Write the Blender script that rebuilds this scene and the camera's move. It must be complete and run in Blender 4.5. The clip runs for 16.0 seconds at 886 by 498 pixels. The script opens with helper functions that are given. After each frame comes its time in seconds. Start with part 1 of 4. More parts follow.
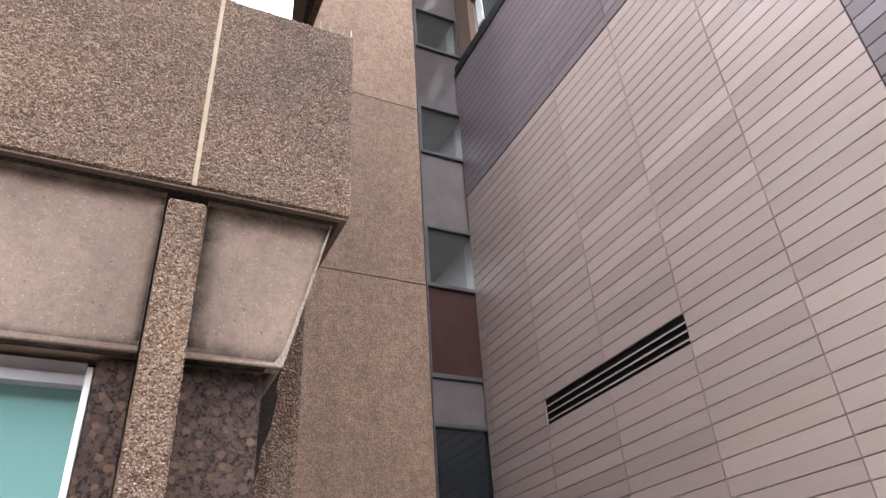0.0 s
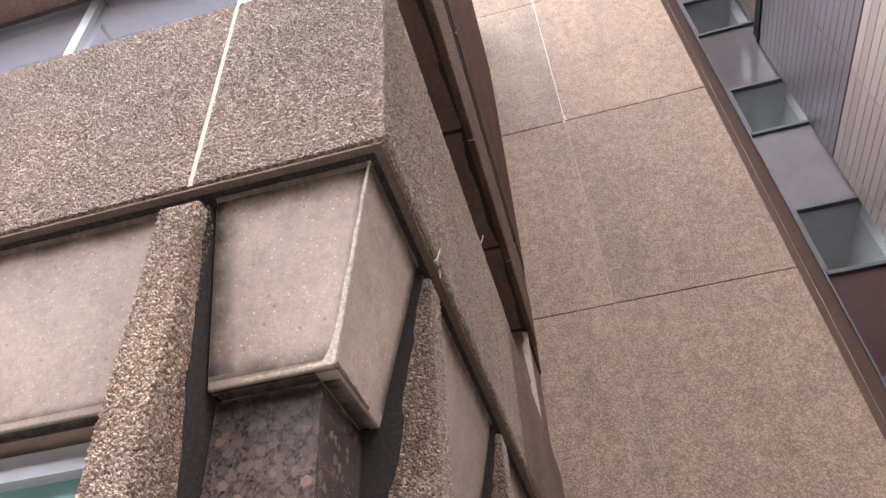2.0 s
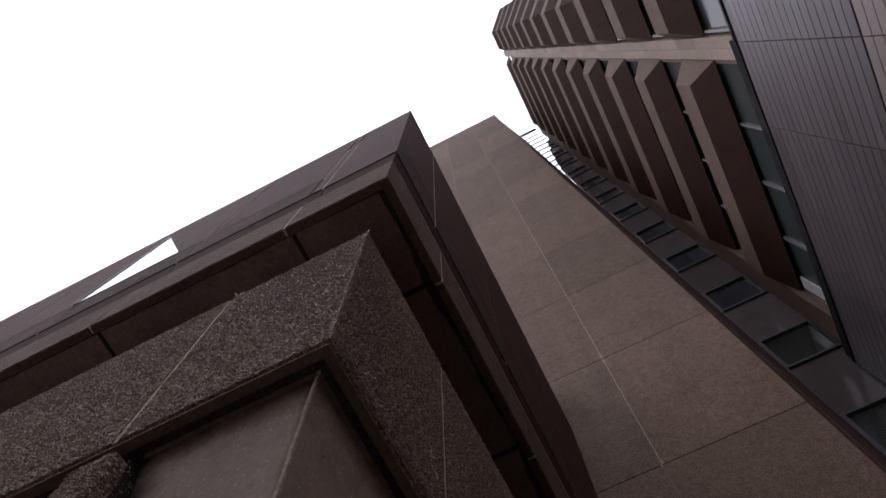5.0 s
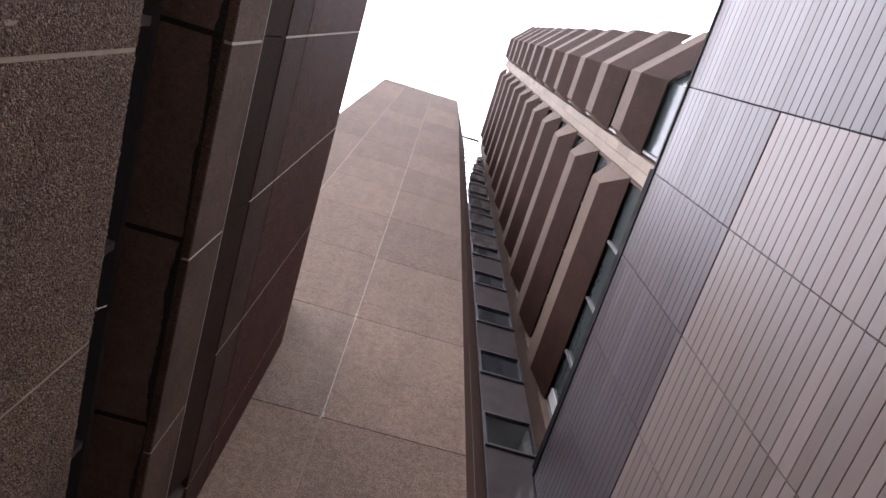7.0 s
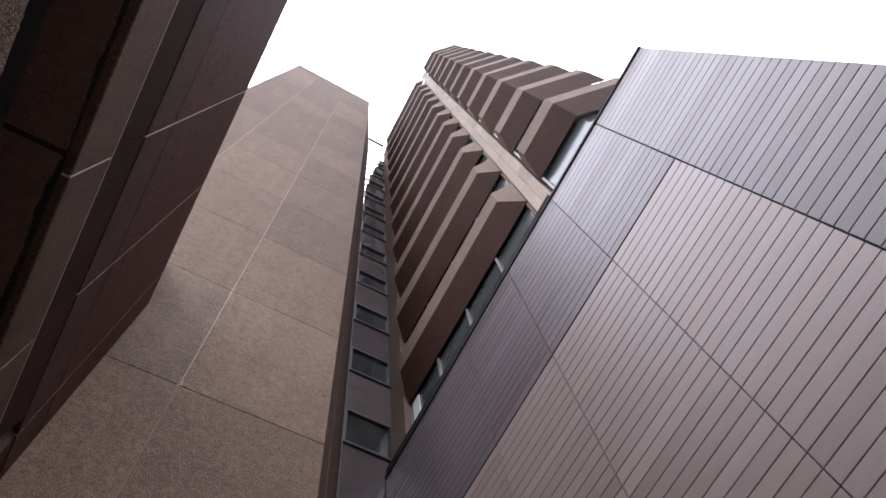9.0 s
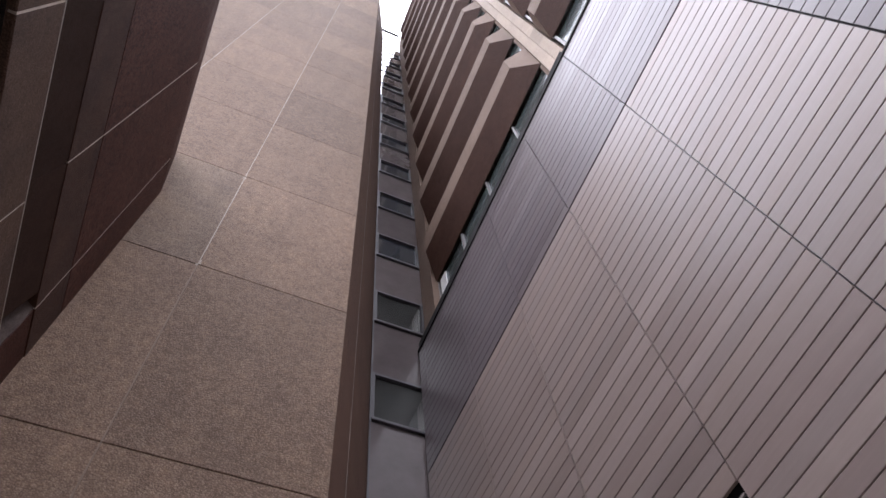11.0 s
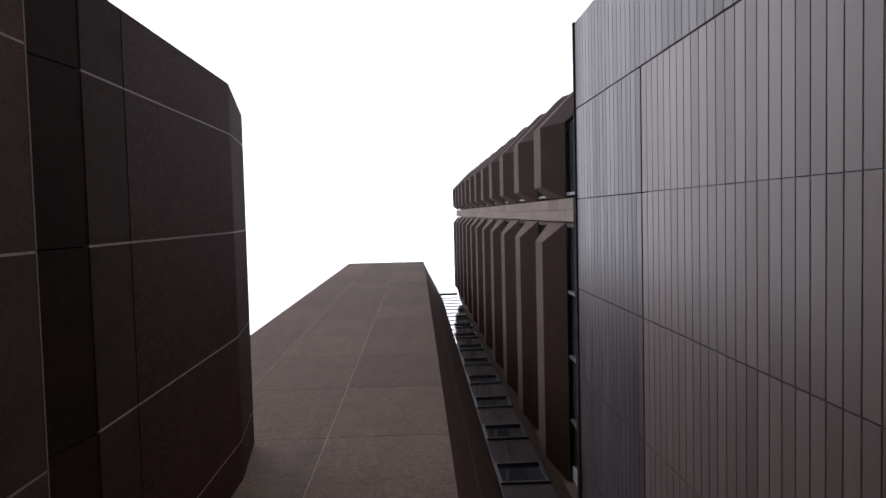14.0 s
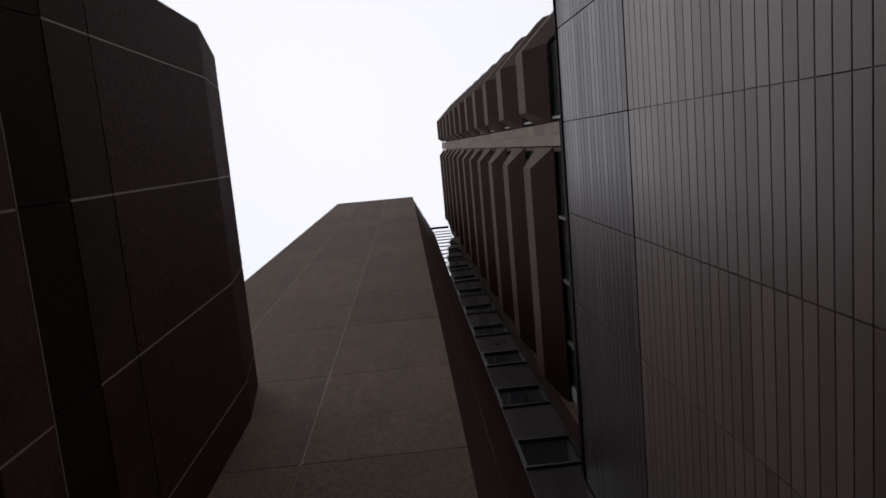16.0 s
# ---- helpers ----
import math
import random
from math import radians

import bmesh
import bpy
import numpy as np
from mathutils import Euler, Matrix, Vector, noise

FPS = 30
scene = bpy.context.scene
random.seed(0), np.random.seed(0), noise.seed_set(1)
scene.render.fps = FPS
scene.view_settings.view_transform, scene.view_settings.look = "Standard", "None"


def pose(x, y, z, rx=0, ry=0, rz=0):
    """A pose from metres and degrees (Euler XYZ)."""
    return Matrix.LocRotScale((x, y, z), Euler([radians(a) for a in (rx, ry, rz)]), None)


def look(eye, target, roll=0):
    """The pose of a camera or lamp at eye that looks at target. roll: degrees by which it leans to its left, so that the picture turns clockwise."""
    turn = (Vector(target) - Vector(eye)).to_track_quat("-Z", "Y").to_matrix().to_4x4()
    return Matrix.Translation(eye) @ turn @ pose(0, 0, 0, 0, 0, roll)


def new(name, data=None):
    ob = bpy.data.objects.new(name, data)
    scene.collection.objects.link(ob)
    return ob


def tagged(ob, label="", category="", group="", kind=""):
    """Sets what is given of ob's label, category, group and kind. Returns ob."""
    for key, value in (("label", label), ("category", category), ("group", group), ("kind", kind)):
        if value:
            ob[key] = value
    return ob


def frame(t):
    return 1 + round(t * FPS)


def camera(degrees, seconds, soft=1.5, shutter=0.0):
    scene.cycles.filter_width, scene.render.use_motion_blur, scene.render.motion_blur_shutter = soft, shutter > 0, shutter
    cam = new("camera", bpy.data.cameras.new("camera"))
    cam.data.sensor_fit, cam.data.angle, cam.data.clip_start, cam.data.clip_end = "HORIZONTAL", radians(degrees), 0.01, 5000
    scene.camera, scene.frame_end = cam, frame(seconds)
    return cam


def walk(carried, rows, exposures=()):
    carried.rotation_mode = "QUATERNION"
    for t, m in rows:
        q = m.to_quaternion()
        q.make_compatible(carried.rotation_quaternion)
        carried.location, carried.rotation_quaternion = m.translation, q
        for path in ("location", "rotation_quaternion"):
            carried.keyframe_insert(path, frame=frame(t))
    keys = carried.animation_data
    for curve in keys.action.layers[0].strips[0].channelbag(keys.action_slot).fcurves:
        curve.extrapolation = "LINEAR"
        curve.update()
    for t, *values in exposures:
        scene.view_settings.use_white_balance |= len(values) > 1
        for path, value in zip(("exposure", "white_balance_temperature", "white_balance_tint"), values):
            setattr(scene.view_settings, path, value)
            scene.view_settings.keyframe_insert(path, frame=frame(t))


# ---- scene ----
cam = camera(64.4, 16.0, soft=1.5)
PATH = [
    (0.0, pose(1.095, 11.222, 1.401, 121.752, 3.230, -25.058)),
    (0.5, pose(1.568, 11.434, 1.333, 123.947, 5.255, -23.197)),
    (1.0, pose(2.071, 11.681, 1.330, 125.780, 3.773, -16.307)),
    (1.5, pose(2.377, 12.028, 1.330, 126.476, 1.859, -5.863)),
    (2.0, pose(2.495, 12.485, 1.471, 131.642, 3.202, 15.099)),
    (2.5, pose(2.498, 12.836, 1.524, 136.910, 3.707, 26.083)),
    (3.0, pose(2.467, 13.134, 1.553, 142.950, 4.710, 31.960)),
    (3.5, pose(2.548, 13.276, 1.595, 150.129, 1.833, 38.280)),
    (4.0, pose(2.587, 13.326, 1.619, 159.927, -1.006, 40.459)),
    (4.5, pose(2.582, 13.347, 1.590, 164.945, -0.353, 37.323)),
    (5.0, pose(2.600, 13.392, 1.493, 164.650, 1.016, 26.613)),
    (7.5, pose(3.389, 14.351, 1.438, 162.205, -0.506, -24.201)),
    (8.0, pose(3.303, 14.401, 1.468, 163.883, 1.793, -28.528)),
    (10.5, pose(3.515, 14.697, 1.318, 157.049, 5.447, -25.230)),
    (11.0, pose(3.857, 14.837, 1.381, 154.704, 4.089, -23.310)),
    (11.5, pose(4.151, 15.136, 1.425, 156.673, 3.907, -21.598)),
    (12.0, pose(4.469, 15.439, 1.414, 159.884, 4.694, -11.568)),
    (12.5, pose(4.699, 15.743, 1.499, 162.929, 1.342, -5.882)),
    (13.0, pose(4.692, 15.966, 1.545, 168.652, 2.743, -2.033)),
    (13.5, pose(4.744, 16.007, 1.531, 173.924, 1.921, 0.095)),
    (14.0, pose(4.761, 15.999, 1.522, 177.192, 2.113, 1.431)),
    (14.5, pose(4.785, 15.997, 1.501, 178.157, 2.333, 2.459)),
    (15.0, pose(4.791, 16.016, 1.495, 177.400, 2.964, 3.010)),
    (15.5, pose(4.770, 16.024, 1.488, 176.668, 3.213, 2.891)),
    (16.0, pose(4.763, 16.030, 1.565, 171.993, 3.260, 5.151)),
]
EXPOSURES = [
    (0.0, 1.36, 6340, 7), (1.0, 1.55, 6270, 7), (2.0, 1.80, 6200, 6), (2.5, 1.82, 6160, 6), (3.0, 1.76, 6110, 8), (3.5, 1.6, 6160, 11), (4.0, 0.72, 6330, 12), (4.5, -0.5, 6330, 15),
    (5.0, -1.4, 6330, 15), (7.5, 0.28, 6230, 13), (8.0, 0.1, 6210, 12), (10.5, -0.1, 6200, 12), (11.0, 0.3, 6200, 12), (11.5, 0.58, 6220, 12),
    (12.5, 0.45, 6250, 12), (13.0, 0.13, 6260, 14), (13.5, -0.65, 6260, 15), (14.0, -1.65, 6300, 13), (14.5, -2.3, 6430, 10), (15.0, -2.52, 6480, 8), (16.0, -2.54, 6480, 8),
]
walk(cam, PATH, EXPOSURES)

# ---------------------------------------------------------------- sky and light
world = bpy.data.worlds.new("overcast_sky")
scene.world = world
world.use_nodes = True
wn, wl = world.node_tree.nodes, world.node_tree.links
sky = wn.new("ShaderNodeTexSky")
sky.sky_type, sky.sun_disc = "NISHITA", False
sky.sun_elevation, sky.sun_rotation = radians(53), radians(236)
grey = wn.new("ShaderNodeHueSaturation")
grey.inputs["Saturation"].default_value = 0.12
grey.inputs["Value"].default_value = 0.08
wl.new(sky.outputs[0], grey.inputs["Color"])
cloud = wn.new("ShaderNodeMixRGB")
cloud.inputs[0].default_value = 0.75
cloud.inputs[2].default_value = (0.985, 0.97, 1.06, 1)
wl.new(grey.outputs[0], cloud.inputs[1])
# an overcast vault: three times as bright overhead as at the horizon
way = wn.new("ShaderNodeTexCoord")
up = wn.new("ShaderNodeSeparateXYZ")
wl.new(way.outputs["Generated"], up.inputs[0])
rise = wn.new("ShaderNodeMapRange")
rise.inputs["From Min"].default_value, rise.inputs["From Max"].default_value = 0.0, 1.0
rise.inputs["To Min"].default_value, rise.inputs["To Max"].default_value = 0.30, 1.0
swell = wn.new("ShaderNodeMath")
swell.operation = "POWER"
swell.inputs[1].default_value = 1.6
swell.use_clamp = True
wl.new(up.outputs["Z"], swell.inputs[0])
wl.new(swell.outputs[0], rise.inputs["Value"])
vault = wn.new("ShaderNodeMixRGB")
vault.blend_type = "MULTIPLY"
vault.inputs[0].default_value = 1.0
wl.new(cloud.outputs[0], vault.inputs[1])
wl.new(rise.outputs[0], vault.inputs[2])
wl.new(vault.outputs[0], wn["Background"].inputs[0])
wn["Background"].inputs[1].default_value = 7.0

sun = new("sun", bpy.data.lights.new("sun", "SUN"))
sun.data.energy, sun.data.angle, sun.data.color = 0.6, radians(35), (1.0, 0.97, 0.95)
sun.matrix_world = look((0, 0, 62), (38, 26, 0))


# ---------------------------------------------------------------- materials
def shader(name, rough=0.7, metal=0.0):
    m = bpy.data.materials.new(name)
    m.use_nodes = True
    n, l = m.node_tree.nodes, m.node_tree.links
    b = n["Principled BSDF"]
    b.inputs["Roughness"].default_value, b.inputs["Metallic"].default_value = rough, metal
    if rough >= 0.58:
        b.inputs["Specular IOR Level"].default_value = 0.18
    co = n.new("ShaderNodeTexCoord")
    return m, n, l, b, co.outputs["Object"]


def ramp(n, l, src, stops):
    r = n.new("ShaderNodeValToRGB")
    e = r.color_ramp.elements
    while len(e) < len(stops):
        e.new(0.5)
    for k, (p, c) in enumerate(stops):
        e[k].position, e[k].color = p, (*c, 1)
    l.new(src, r.inputs[0])
    return r.outputs[0]


def tex(n, l, co, kind, scale, detail=4.0, rough=0.6):
    if kind == "noise":
        t = n.new("ShaderNodeTexNoise")
        t.inputs["Detail"].default_value, t.inputs["Roughness"].default_value = detail, rough
    else:
        t = n.new("ShaderNodeTexVoronoi")
    t.inputs["Scale"].default_value = scale
    l.new(co, t.inputs["Vector"])
    return t


def blend(n, l, mode, fac, a, b):
    m = n.new("ShaderNodeMixRGB")
    m.blend_type = mode
    for k, v in ((0, fac), (1, a), (2, b)):
        if isinstance(v, (int, float)):
            m.inputs[k].default_value = v
        elif isinstance(v, tuple):
            m.inputs[k].default_value = (*v, 1)
        else:
            l.new(v, m.inputs[k])
    return m.outputs[0]


def bump(n, l, b, height, strength, dist, prev=None):
    k = n.new("ShaderNodeBump")
    k.inputs["Strength"].default_value, k.inputs["Distance"].default_value = strength, dist
    l.new(height, k.inputs["Height"])
    if prev:
        l.new(prev, k.inputs["Normal"])
    l.new(k.outputs[0], b.inputs["Normal"])
    return k.outputs[0]


def vary(n, l, col, lo=0.85, hi=1.12):
    """Each piece a little lighter or darker."""
    o = n.new("ShaderNodeObjectInfo")
    r = ramp(n, l, o.outputs["Random"], [(0, (lo, lo, lo)), (1, (hi, hi * 0.985, hi * 0.97))])
    return blend(n, l, "MULTIPLY", 1.0, col, r)


def streaks(n, l, co, lo, hi):
    """Rain streaks: noise drawn out downwards."""
    m = n.new("ShaderNodeMapping")
    m.inputs["Scale"].default_value = (1.0, 1.0, 0.12)
    l.new(co, m.inputs[0])
    t = tex(n, l, m.outputs[0], "noise", 2.6, 5, 0.65)
    return ramp(n, l, t.outputs[0], [(0.3, (lo, lo, lo)), (0.68, (hi, hi, hi))])


def aggregate(name, pebble, stops, depth, rough=0.75, strength=1.0, spread=(0.9, 1.08), mottle=0.3, blotch=0.75):
    """Concrete with its pebbles washed out."""
    m, n, l, b, co = shader(name, rough)
    w = tex(n, l, co, "noise", pebble * 0.6, 2)
    warped = blend(n, l, "LINEAR_LIGHT", 0.012, co, w.outputs["Color"])
    v = tex(n, l, warped, "voronoi", pebble)
    c = ramp(n, l, v.outputs["Color"], stops)
    edge = ramp(n, l, v.outputs["Distance"], [(0.25, (1, 1, 1)), (0.75, (0.45, 0.42, 0.4))])
    c = blend(n, l, "MULTIPLY", 0.6, c, edge)
    big = tex(n, l, co, "noise", 1.3, 5)
    c = blend(n, l, "MULTIPLY", blotch, c, ramp(n, l, big.outputs[0], [(0.3, (0.66, 0.66, 0.70)), (0.5, (1.0, 0.985, 0.97)), (0.7, (1.15, 1.12, 1.04))]))
    c = blend(n, l, "MULTIPLY", 0.5, c, streaks(n, l, co, 0.72, 1.05))
    mid = tex(n, l, co, "noise", 7, 6, 0.75)
    c = blend(n, l, "MULTIPLY", mottle, c, ramp(n, l, mid.outputs[0], [(0.32, (0.6, 0.6, 0.62)), (0.52, (1, 1, 1)), (0.7, (1.3, 1.25, 1.16))]))
    chip = tex(n, l, co, "voronoi", pebble * 0.33)
    c = blend(n, l, "MIX", ramp(n, l, chip.outputs["Distance"], [(0.07, (0.5, 0.5, 0.5)), (0.13, (0, 0, 0))]), c, stops[-2 if len(stops) > 3 else -1][1])
    l.new(vary(n, l, c, *spread), b.inputs["Base Color"])
    hgt = ramp(n, l, v.outputs["Distance"], [(0.0, (1, 1, 1)), (0.8, (0, 0, 0))])
    first = bump(n, l, b, hgt, strength, depth)
    fine = tex(n, l, co, "noise", pebble * 3, 3)
    bump(n, l, b, fine.outputs[0], 0.35, depth * 0.4, first)
    return m


def concrete(name, col, grain=60, rough=0.8, speck=0.25, stain=0.5, spread=(0.88, 1.1), blotch=0.9, fleck_at=0.5, fleck_by=0.35, relief=0.9, pit_by=0.5):
    m, n, l, b, co = shader(name, rough)
    g = tex(n, l, co, "noise", grain, 4, 0.85)
    dark, lit = tuple(x * (1 - speck) for x in col), tuple(min(1, x * (1 + speck)) for x in col)
    c = ramp(n, l, g.outputs[0], [(0.39, dark), (0.61, lit)])
    big = tex(n, l, co, "noise", blotch, 6, 0.65)
    c = blend(n, l, "MULTIPLY", stain, c, ramp(n, l, big.outputs[0], [(0.3, (0.66, 0.63, 0.62)), (0.7, (1.15, 1.12, 1.08))]))
    c = blend(n, l, "MULTIPLY", stain * 0.7, c, streaks(n, l, co, 0.75, 1.06))
    mid = tex(n, l, co, "noise", 8, 7, 0.78)
    c = blend(n, l, "MULTIPLY", stain, c, ramp(n, l, mid.outputs[0], [(0.3, (0.6, 0.58, 0.57)), (0.5, (1, 1, 1)), (0.72, (1.25, 1.22, 1.18))]))
    fleck = tex(n, l, co, "voronoi", grain * fleck_at)
    c = blend(n, l, "MIX", ramp(n, l, fleck.outputs["Distance"], [(0.08, (fleck_by,) * 3), (0.14, (0, 0, 0))]), c, tuple(min(0.8, x * 1.9) for x in col))
    pit = tex(n, l, co, "voronoi", grain * 0.35)
    c = blend(n, l, "MULTIPLY", pit_by, c, ramp(n, l, pit.outputs["Distance"], [(0.06, (0.5, 0.47, 0.45)), (0.12, (1, 1, 1))]))
    l.new(vary(n, l, c, *spread), b.inputs["Base Color"])
    bump(n, l, b, g.outputs[0], relief, 0.4 / grain)
    return m


def plain(name, col, rough=0.5, metal=0.0, spread=(0.94, 1.05), dirt=0.35, scale=3.0):
    m, n, l, b, co = shader(name, rough, metal)
    t = tex(n, l, co, "noise", scale, 6, 0.65)
    c = blend(n, l, "MULTIPLY", dirt, col, ramp(n, l, t.outputs[0], [(0.3, (0.6, 0.58, 0.56)), (0.7, (1.08, 1.08, 1.08))]))
    l.new(vary(n, l, c, *spread), b.inputs["Base Color"])
    r = ramp(n, l, t.outputs[0], [(0.3, (min(1, rough * 1.3),) * 3), (0.7, (rough * 0.85,) * 3)])
    l.new(r, b.inputs["Roughness"])
    f = tex(n, l, co, "noise", 90, 2)
    bump(n, l, b, f.outputs[0], 0.08, 0.002)
    return m


def tile_finish(name, col, rough, spread, coat=0.0, metal=0.0):
    """Glazed fired-clay tile: drawn lengthwise, each from its own firing."""
    m, n, l, b, co = shader(name, rough, metal)
    mp = n.new("ShaderNodeMapping")
    mp.inputs["Scale"].default_value = (1.0, 0.25, 5.0)
    l.new(co, mp.inputs[0])
    t = tex(n, l, mp.outputs[0], "noise", 5, 5, 0.7)
    c = blend(n, l, "MULTIPLY", 0.35, col, ramp(n, l, t.outputs[0], [(0.3, (0.8, 0.78, 0.77)), (0.7, (1.1, 1.09, 1.09))]))
    big = tex(n, l, co, "noise", 0.8, 4)
    c = blend(n, l, "MULTIPLY", 0.3, c, ramp(n, l, big.outputs[0], [(0.35, (0.8, 0.77, 0.76)), (0.65, (1.06, 1.05, 1.06))]))
    o = n.new("ShaderNodeObjectInfo")
    tone = ramp(n, l, o.outputs["Random"], [(0.0, (spread[0], spread[0] * 0.985, spread[0] * 0.99)), (0.25, (1.0, 0.975, 0.985)), (0.5, (0.95, 0.96, 0.98)), (0.75, (1.03, 1.0, 0.98)), (1.0, (spread[1], spread[1], spread[1] * 1.01))])
    l.new(blend(n, l, "MULTIPLY", 1.0, c, tone), b.inputs["Base Color"])
    r = ramp(n, l, o.outputs["Random"], [(0, (rough * 0.85,) * 3), (1, (rough * 1.2,) * 3)])
    l.new(r, b.inputs["Roughness"])
    b.inputs["Coat Weight"].default_value = coat
    b.inputs["Coat Roughness"].default_value = 0.42
    b.inputs["Specular IOR Level"].default_value = 0.3
    f = tex(n, l, co, "noise", 40, 3)
    bump(n, l, b, f.outputs[0], 0.06, 0.002)
    return m


def glazing(name, col, rough=0.03, clear=0.0, ior=1.5):
    m, n, l, b, co = shader(name, rough)
    b.inputs["IOR"].default_value = ior
    t = tex(n, l, co, "noise", 1.5, 3)
    c = blend(n, l, "MULTIPLY", 0.25, col, ramp(n, l, t.outputs[0], [(0.3, (0.75, 0.75, 0.75)), (0.7, (1, 1, 1))]))
    l.new(c, b.inputs["Base Color"])
    bump(n, l, b, t.outputs[0], 0.02, 0.01)
    if clear:
        tr = n.new("ShaderNodeBsdfTransparent")
        tr.inputs[0].default_value = (*[0.75 + 0.25 * x for x in col], 1)
        mx = n.new("ShaderNodeMixShader")
        mx.inputs[0].default_value = clear
        l.new(b.outputs[0], mx.inputs[1])
        l.new(tr.outputs[0], mx.inputs[2])
        l.new(mx.outputs[0], n["Material Output"].inputs[0])
    return m


M = {}
M["pebble"] = aggregate("pebble_dash", 92, [(0.0, (0.080, 0.049, 0.035)), (0.3, (0.176, 0.109, 0.074)), (0.62, (0.262, 0.174, 0.122)), (0.85, (0.388, 0.284, 0.212)), (1.0, (0.231, 0.118, 0.077))], 0.02)
M["tower"] = aggregate("tan_aggregate", 50, [(0.0, (0.172, 0.117, 0.086)), (0.5, (0.222, 0.153, 0.111)), (1.0, (0.272, 0.196, 0.148))], 0.005, 0.8, 0.9, (0.84, 1.12), 0.7, 0.4)
M["tower_grey"] = aggregate("grey_aggregate", 60, [(0.0, (0.139, 0.097, 0.073)), (0.5, (0.220, 0.160, 0.118)), (1.0, (0.293, 0.223, 0.175))], 0.006, 0.8, 0.7)
M["brown"] = concrete("brown_concrete", (0.097, 0.055, 0.039), 90, 0.75, 0.3, 0.5, (0.9, 1.1))
M["parapet"] = concrete("brown_parapet_concrete", (0.070, 0.032, 0.025), 34, 0.7, 0.6, 0.6, (0.92, 1.08))
M["lip"] = aggregate("fine_aggregate", 140, [(0.0, (0.077, 0.049, 0.034)), (0.5, (0.148, 0.095, 0.073)), (1.0, (0.217, 0.148, 0.113))], 0.005)
# parapet concrete made darker, with the shade of the recess in its colour
M["groove"] = concrete("recess_shade_concrete", (0.046, 0.028, 0.022), 110, 0.75, 0.4, 0.5, (0.92, 1.08))
M["strip"] = aggregate("parapet_strip_aggregate", 140, [(0.0, (0.050, 0.028, 0.022)), (0.5, (0.085, 0.049, 0.039)), (1.0, (0.130, 0.080, 0.064))], 0.005)
M["return"] = concrete("return_wall_concrete", (0.161, 0.099, 0.074), 90, 0.75, 0.3, 0.5, (0.9, 1.1))
M["smooth"] = concrete("smooth_cast_concrete", (0.301, 0.231, 0.188), 45, 0.6, 0.10, 0.5, (0.95, 1.05), 2.2, 0.9, 0.8, 0.3, 0.65)
M["soffit"] = concrete("stained_soffit", (0.155, 0.101, 0.084), 30, 0.65, 0.15, 0.7, (0.92, 1.08))
# kept darker than the tan edge: shade of the sloping undersides put into the colour
M["office"] = concrete("office_shaded_brown_concrete", (0.070, 0.038, 0.0295), 40, 0.66, 0.2, 0.5, (0.92, 1.08))
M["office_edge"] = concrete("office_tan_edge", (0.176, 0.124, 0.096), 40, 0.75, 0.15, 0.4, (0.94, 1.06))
M["pier"] = concrete("pale_pier_stone", (0.406, 0.335, 0.277), 30, 0.7, 0.12, 0.35, (0.85, 1.1))
M["light_tile"] = tile_finish("pinkish_tile", (0.262, 0.211, 0.195), 0.38, (0.84, 1.13), 0.10)
M["dark_tile"] = tile_finish("dark_grey_tile", (0.116, 0.098, 0.105), 0.38, (0.85, 1.13), 0.05)
M["black"] = plain("dark_void", (0.012, 0.011, 0.012), 0.8)
M["metal"] = plain("grey_window_metal", (0.068, 0.064, 0.070), 0.45, 0.2)
M["panel"] = plain("grey_spandrel", (0.120, 0.103, 0.104), 0.06, 0.0, (0.85, 1.12), 0.5, 1.5)
M["rust_panel"] = plain("dark_red_panel", (0.047, 0.020, 0.017), 0.6, 0.0, (0.97, 1.03), 0.6, 1.2)
M["louvre"] = plain("louvre_metal", (0.30, 0.26, 0.25), 0.45, 0.3)
M["mortar"] = concrete("grey_mortar", (0.085, 0.066, 0.060), 60, 0.85, 0.3, 0.6)
M["tower_seal"] = plain("tower_joint_sealant", (0.36, 0.305, 0.26), 0.75, 0.0, (0.9, 1.05), 0.9, 3)
M["mastic"] = plain("brown_mastic", (0.105, 0.074, 0.057), 0.8, 0.0, (0.9, 1.05), 0.6, 4)
M["dull_seal"] = plain("dull_sealant", (0.205, 0.155, 0.125), 0.8, 0.0, (0.9, 1.05), 0.6, 2)
M["underside"] = concrete("tan_underside", (0.115, 0.083, 0.064), 60, 0.8, 0.2, 0.5)
M["head_metal"] = plain("pale_grey_frame", (0.34, 0.34, 0.365), 0.45, 0.0, (0.95, 1.05), 0.4)
M["dark_rail"] = plain("dark_grey_rail", (0.06, 0.06, 0.065), 0.5, 0.3)
M["mullion"] = plain("dull_mullion_metal", (0.24, 0.23, 0.235), 0.45, 0.2)
M["white"] = plain("white_paint", (0.75, 0.75, 0.73), 0.5, 0.0, (0.97, 1.03), 0.2)
M["seal"] = plain("beige_sealant", (0.332, 0.264, 0.194), 0.7, 0.0, (0.9, 1.05), 0.4, 12)
M["white_seal"] = plain("pale_sealant", (0.345, 0.300, 0.262), 0.7, 0.0, (0.9, 1.05), 0.4, 10)
M["bright_seal"] = plain("chalky_sealant", (0.577, 0.495, 0.426), 0.75, 0.0, (0.85, 1.05), 0.5, 8)
M["glass"] = glazing("dark_window_glass", (0.012, 0.015, 0.017), 0.04)
M["strip_glass"] = glazing("grey_window_glass", (0.040, 0.043, 0.050), 0.06)
M["office_glass"] = glazing("grey_green_office_glass", (0.055, 0.068, 0.068), 0.10, ior=1.25)
